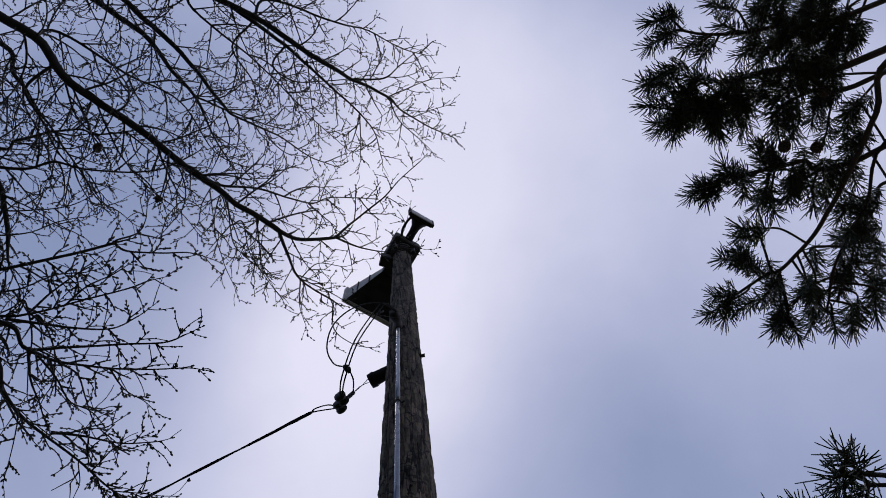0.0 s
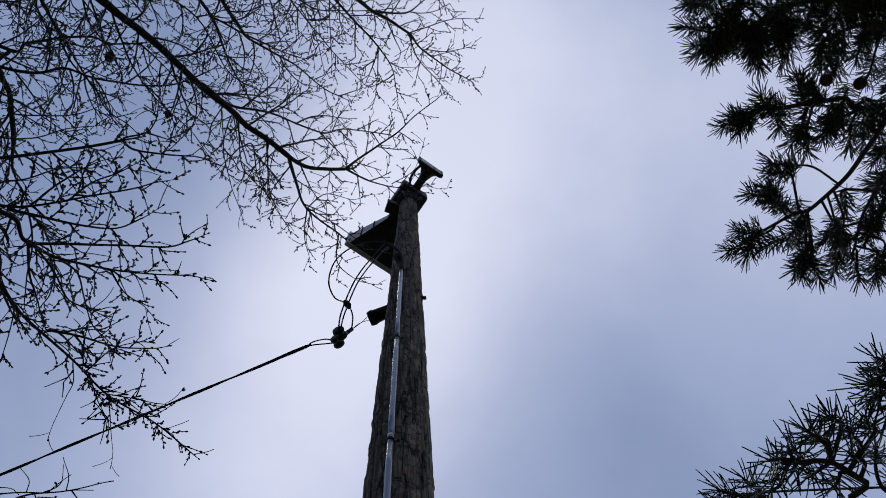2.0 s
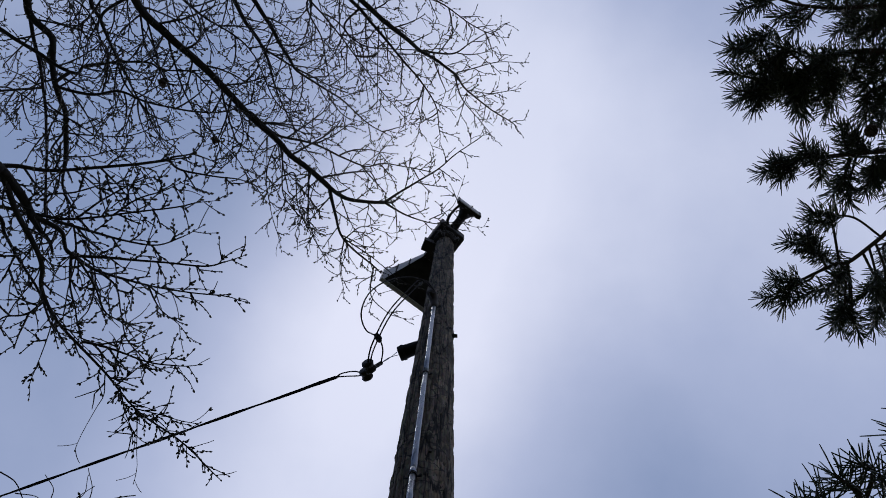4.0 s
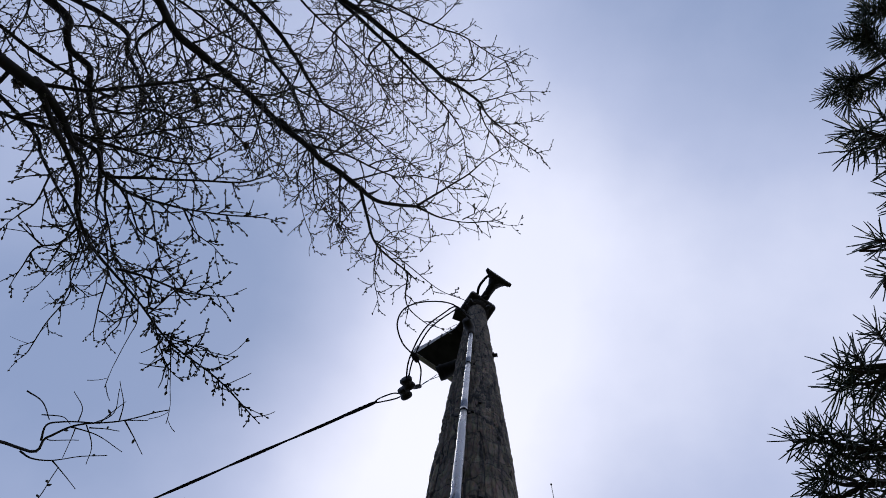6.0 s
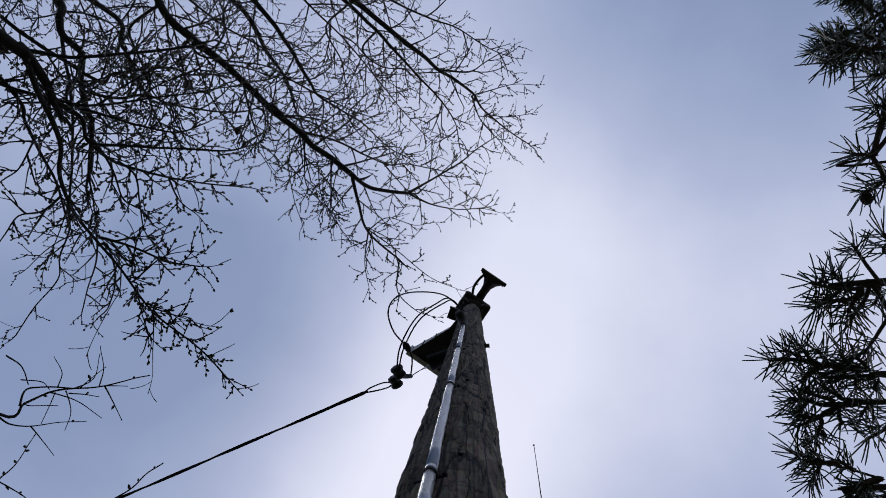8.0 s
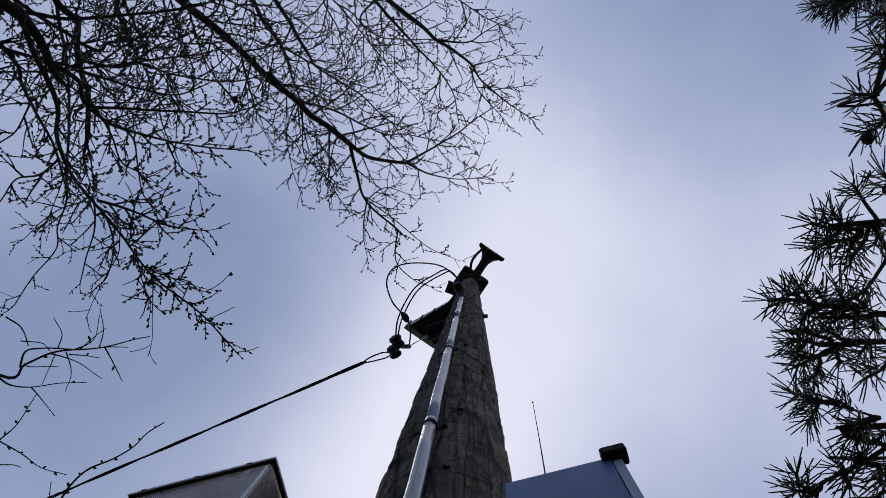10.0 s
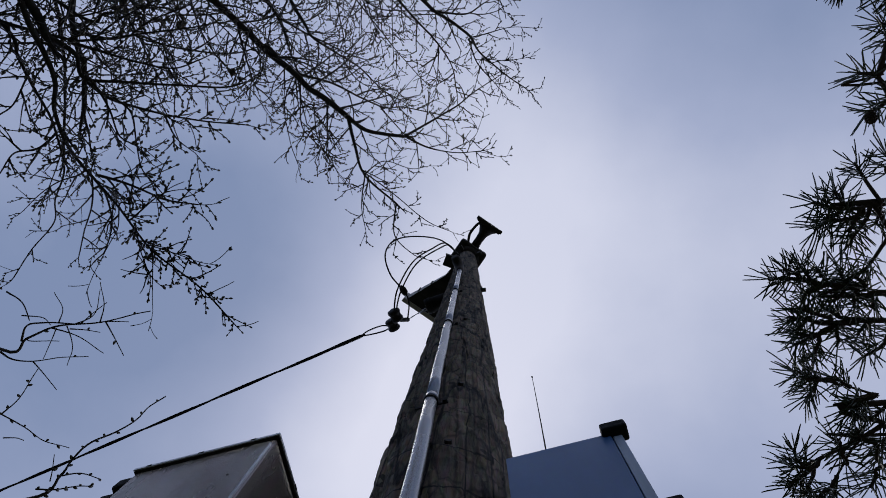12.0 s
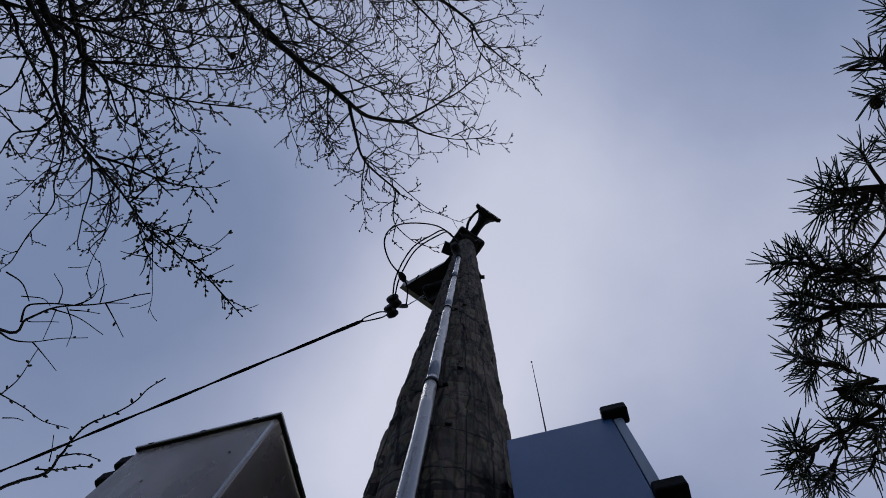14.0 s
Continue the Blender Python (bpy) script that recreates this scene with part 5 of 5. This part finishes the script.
    bough([root + Vector((0, 0, 0.5)), (2.7, -2.5, 4.25), (1.62, -2.21, 4.27), (1.45, -2.21, 4.27), (1.3, -2.2, 4.27), (1.2, -2.15, 4.27), (1.09, -2.1, 4.27), (1, -2.07, 4.27)], 0.015, 0.005, 4.27,
          [(1.10, -2.07, 0.95, -2.06), (1.05, -2.10, 0.93, -2.12), (1.04, -2.07, 1.02, -2.01), (1.13, -2.08, 1.18, -2.00), (1.09, -2.13, 1.01, -2.16), (1.00, -2.18, 0.91, -2.19),
           (1.02, -2.22, 0.95, -2.20), (1.18, -2.13, 1.09, -2.11), (1.19, -2.08, 1.20, -2.00), (1.26, -2.10, 1.23, -2.04), (1.28, -2.07, 1.27, -2.01), (1.14, -2.17, 1.06, -2.21),
           (1.23, -2.17, 1.16, -2.18), (1.33, -2.14, 1.27, -2.15), (1.37, -2.17, 1.31, -2.19), (1.11, -2.11, 1.10, -2.05), (1.20, -2.13, 1.16, -2.07), (1.25, -2.17, 1.25, -2.09),
           (1.09, -2.15, 1.04, -2.13), (1.15, -2.09, 1.14, -2.04), (1.04, -2.09, 0.98, -2.03)], 1.0, True)
    bough([root + Vector((0, 0, 0.6)), (2.6, -2.4, 4.3), (1.65, -2.14, 4.27), (1.53, -2.14, 4.27), (1.44, -2.11, 4.27), (1.38, -2.07, 4.27), (1.36, -2.04, 4.27)], 0.011, 0.004, 4.27,
          [(1.38, -2.07, 1.37, -1.99), (1.43, -2.08, 1.42, -2.01), (1.47, -2.04, 1.46, -1.97), (1.52, -2.10, 1.51, -2.02), (1.57, -2.04, 1.57, -1.95), (1.42, -2.16, 1.37, -2.11),
           (1.49, -2.18, 1.46, -2.13), (1.57, -2.18, 1.54, -2.13), (1.45, -2.20, 1.39, -2.22), (1.54, -2.21, 1.49, -2.21), (1.59, -2.12, 1.55, -2.07), (1.64, -2.05, 1.62, -1.97),
           (1.49, -2.20, 1.48, -2.16), (1.53, -2.23, 1.57, -2.17), (1.43, -2.24, 1.46, -2.18)], 1.0, True)
    bough([root + Vector((0, 0, 0.8)), (2.7, -2.65, 4.3), (1.63, -2.37, 4.3), (1.45, -2.36, 4.3), (1.3, -2.34, 4.3), (1.15, -2.34, 4.3), (1.06, -2.36, 4.3)], 0.012, 0.004, 4.3,
          [(1.05, -2.36, 0.96, -2.31), (1.03, -2.40, 0.96, -2.39), (1.27, -2.34, 1.20, -2.37), (1.14, -2.32, 1.08, -2.30), (1.31, -2.29, 1.26, -2.26), (1.42, -2.31, 1.37, -2.27),
           (1.53, -2.31, 1.46, -2.27), (1.41, -2.37, 1.33, -2.40), (1.54, -2.37, 1.48, -2.40), (1.26, -2.41, 1.16, -2.44), (1.60, -2.31, 1.57, -2.26), (1.38, -2.29, 1.31, -2.24),
           (1.18, -2.31, 1.13, -2.26), (1.49, -2.33, 1.41, -2.33), (1.58, -2.35, 1.52, -2.35)], 1.0, True)
    bough([root + Vector((0, 0, 1.0)), (2.6, -2.5, 4.4), (1.72, -2.44, 4.33), (1.57, -2.44, 4.33), (1.41, -2.45, 4.33), (1.3, -2.47, 4.33)], 0.010, 0.004, 4.33,
          [(1.32, -2.46, 1.24, -2.48), (1.36, -2.44, 1.31, -2.40), (1.43, -2.44, 1.40, -2.38), (1.51, -2.43, 1.48, -2.37), (1.57, -2.42, 1.56, -2.35), (1.65, -2.40, 1.62, -2.32),
           (1.41, -2.46, 1.35, -2.51), (1.53, -2.44, 1.48, -2.50), (1.62, -2.45, 1.58, -2.51), (1.58, -2.35, 1.53, -2.29), (1.66, -2.30, 1.63, -2.23), (1.47, -2.35, 1.40, -2.33),
           (1.69, -2.35, 1.66, -2.28), (1.61, -2.28, 1.57, -2.21), (1.35, -2.35, 1.29, -2.32)], 1.0, True)
    bough([root + Vector((0, 0, 0.1)), (2.6, -2.0, 4.2), (1.83, -1.83, 4.25), (1.73, -1.75, 4.25), (1.67, -1.64, 4.25), (1.65, -1.52, 4.25)], 0.008, 0.004, 4.25,
          [(1.71, -1.73, 1.65, -1.71), (1.70, -1.70, 1.69, -1.62), (1.67, -1.64, 1.62, -1.61), (1.66, -1.56, 1.68, -1.46), (1.65, -1.52, 1.61, -1.44), (1.75, -1.60, 1.75, -1.50),
           (1.73, -1.46, 1.73, -1.38), (1.62, -1.73, 1.59, -1.69), (1.66, -1.97, 1.61, -1.92), (1.66, -2.08, 1.61, -2.05), (1.81, -1.50, 1.78, -1.42), (1.57, -1.81, 1.56, -1.75)], 1.0, True)
    # the lower boughs, nearer the eye
    bough([low, (2.0, -1.4, 2.8), (0.95, -1.26, 2.87), (0.87, -1.3, 2.87), (0.8, -1.34, 2.87), (0.74, -1.34, 2.87), (0.71, -1.34, 2.87)], 0.008, 0.0035, 2.87,
          [(0.75, -1.34, 0.69, -1.34), (0.75, -1.34, 0.72, -1.37), (0.79, -1.37, 0.75, -1.40), (0.81, -1.41, 0.78, -1.43), (0.80, -1.34, 0.76, -1.31), (0.85, -1.37, 0.82, -1.41),
           (0.86, -1.34, 0.83, -1.36), (0.72, -1.32, 0.70, -1.28), (0.87, -1.40, 0.85, -1.41), (0.82, -1.32, 0.81, -1.29), (0.77, -1.34, 0.74, -1.31), (0.79, -1.38, 0.77, -1.39),
           (0.90, -1.29, 0.88, -1.37), (0.93, -1.27, 0.92, -1.32)], 0.86, False)
    bough([low, (2.0, -1.3, 2.8), (0.94, -1.48, 2.87), (0.9, -1.48, 2.87), (0.88, -1.49, 2.87), (0.86, -1.5, 2.87)], 0.006, 0.003, 2.87,
          [(0.87, -1.49, 0.84, -1.49), (0.87, -1.52, 0.85, -1.54), (0.88, -1.48, 0.85, -1.46), (0.90, -1.49, 0.88, -1.52), (0.93, -1.46, 0.90, -1.45), (0.91, -1.47, 0.89, -1.43)], 0.86, False)
    bough([mid, (2.3, -0.7, 3.0), (0.83, -0.56, 3.1), (0.73, -0.57, 3.1), (0.66, -0.58, 3.1), (0.63, -0.58, 3.1)], 0.005, 0.0018, 3.1,
          [(0.67, -0.58, 0.60, -0.58), (0.68, -0.57, 0.65, -0.61), (0.71, -0.57, 0.68, -0.60), (0.74, -0.57, 0.72, -0.60), (0.69, -0.57, 0.65, -0.55), (0.73, -0.57, 0.71, -0.54),
           (0.66, -0.58, 0.62, -0.60), (0.77, -0.57, 0.75, -0.59), (0.79, -0.56, 0.78, -0.53), (0.76, -0.57, 0.75, -0.53)], 0.86, False)
    bough([mid, (2.3, -0.6, 3.0), (0.84, -0.51, 3.1), (0.74, -0.5, 3.1), (0.7, -0.49, 3.1), (0.68, -0.47, 3.1)], 0.005, 0.0018, 3.1,
          [(0.71, -0.51, 0.65, -0.53), (0.70, -0.50, 0.64, -0.51), (0.71, -0.49, 0.65, -0.46), (0.69, -0.47, 0.68, -0.43), (0.72, -0.50, 0.72, -0.47), (0.74, -0.51, 0.70, -0.53),
           (0.78, -0.51, 0.76, -0.48), (0.83, -0.49, 0.77, -0.44), (0.83, -0.51, 0.81, -0.47), (0.68, -0.48, 0.64, -0.49)], 0.86, False)
    bough([mid, (2.3, -0.5, 3.0), (0.84, -0.36, 3.1), (0.8, -0.37, 3.1), (0.74, -0.39, 3.1), (0.69, -0.4, 3.1)], 0.004, 0.0016, 3.1,
          [(0.71, -0.40, 0.66, -0.40), (0.69, -0.40, 0.67, -0.36), (0.69, -0.40, 0.65, -0.41), (0.79, -0.37, 0.76, -0.33), (0.78, -0.37, 0.74, -0.35), (0.74, -0.39, 0.72, -0.40),
           (0.83, -0.36, 0.80, -0.33)], 0.86, False)
    bough([mid, (2.3, -0.4, 3.0), (0.85, -0.36, 3.1), (0.81, -0.32, 3.1), (0.78, -0.3, 3.1), (0.73, -0.27, 3.1), (0.68, -0.24, 3.1)], 0.007, 0.003, 3.1,
          [(0.74, -0.27, 0.72, -0.29), (0.69, -0.24, 0.64, -0.24), (0.67, -0.24, 0.65, -0.27), (0.68, -0.23, 0.64, -0.20), (0.77, -0.29, 0.76, -0.31), (0.74, -0.26, 0.75, -0.24),
           (0.83, -0.30, 0.82, -0.26), (0.69, -0.22, 0.67, -0.18)], 0.86, False)
    bough([mid, (2.3, -0.35, 3.0), (0.84, -0.3, 3.1), (0.77, -0.29, 3.1), (0.73, -0.22, 3.1), (0.71, -0.18, 3.1)], 0.0035, 0.002, 3.1,
          [(0.72, -0.20, 0.69, -0.17), (0.73, -0.21, 0.73, -0.17), (0.80, -0.28, 0.80, -0.25), (0.82, -0.24, 0.79, -0.20)], 0.86, False)
    bough([mid, (2.3, -0.9, 3.0), (0.83, -0.73, 3.1), (0.79, -0.72, 3.1), (0.75, -0.71, 3.1), (0.73, -0.7, 3.1)], 0.005, 0.0018, 3.1,
          [(0.75, -0.71, 0.67, -0.72), (0.75, -0.70, 0.70, -0.69), (0.75, -0.71, 0.71, -0.74), (0.79, -0.72, 0.74, -0.79), (0.77, -0.69, 0.74, -0.64), (0.81, -0.67, 0.77, -0.59),
           (0.76, -0.70, 0.73, -0.67), (0.81, -0.72, 0.79, -0.68), (0.81, -0.77, 0.79, -0.81), (0.73, -0.71, 0.68, -0.67)], 0.86, False)
    bough([mid, (2.3, -1.1, 3.0), (0.84, -0.94, 3.1), (0.79, -0.95, 3.1), (0.77, -0.95, 3.1)], 0.0035, 0.0015, 3.1,
          [(0.77, -0.95, 0.74, -0.95), (0.80, -0.91, 0.76, -0.88), (0.81, -0.91, 0.79, -0.90), (0.81, -1.09, 0.77, -1.09), (0.81, -1.04, 0.78, -1.04), (0.82, -1.00, 0.79, -1.02)], 0.86, False)
    bough([mid, (2.3, -1.3, 3.0), (0.84, -1.15, 3.1), (0.78, -1.14, 3.1), (0.74, -1.14, 3.1)], 0.0035, 0.0015, 3.1,
          [(0.74, -1.14, 0.69, -1.11), (0.75, -1.14, 0.70, -1.15), (0.76, -1.14, 0.74, -1.11), (0.79, -1.15, 0.75, -1.18), (0.81, -1.13, 0.79, -1.12)], 0.86, False)


make_pine()
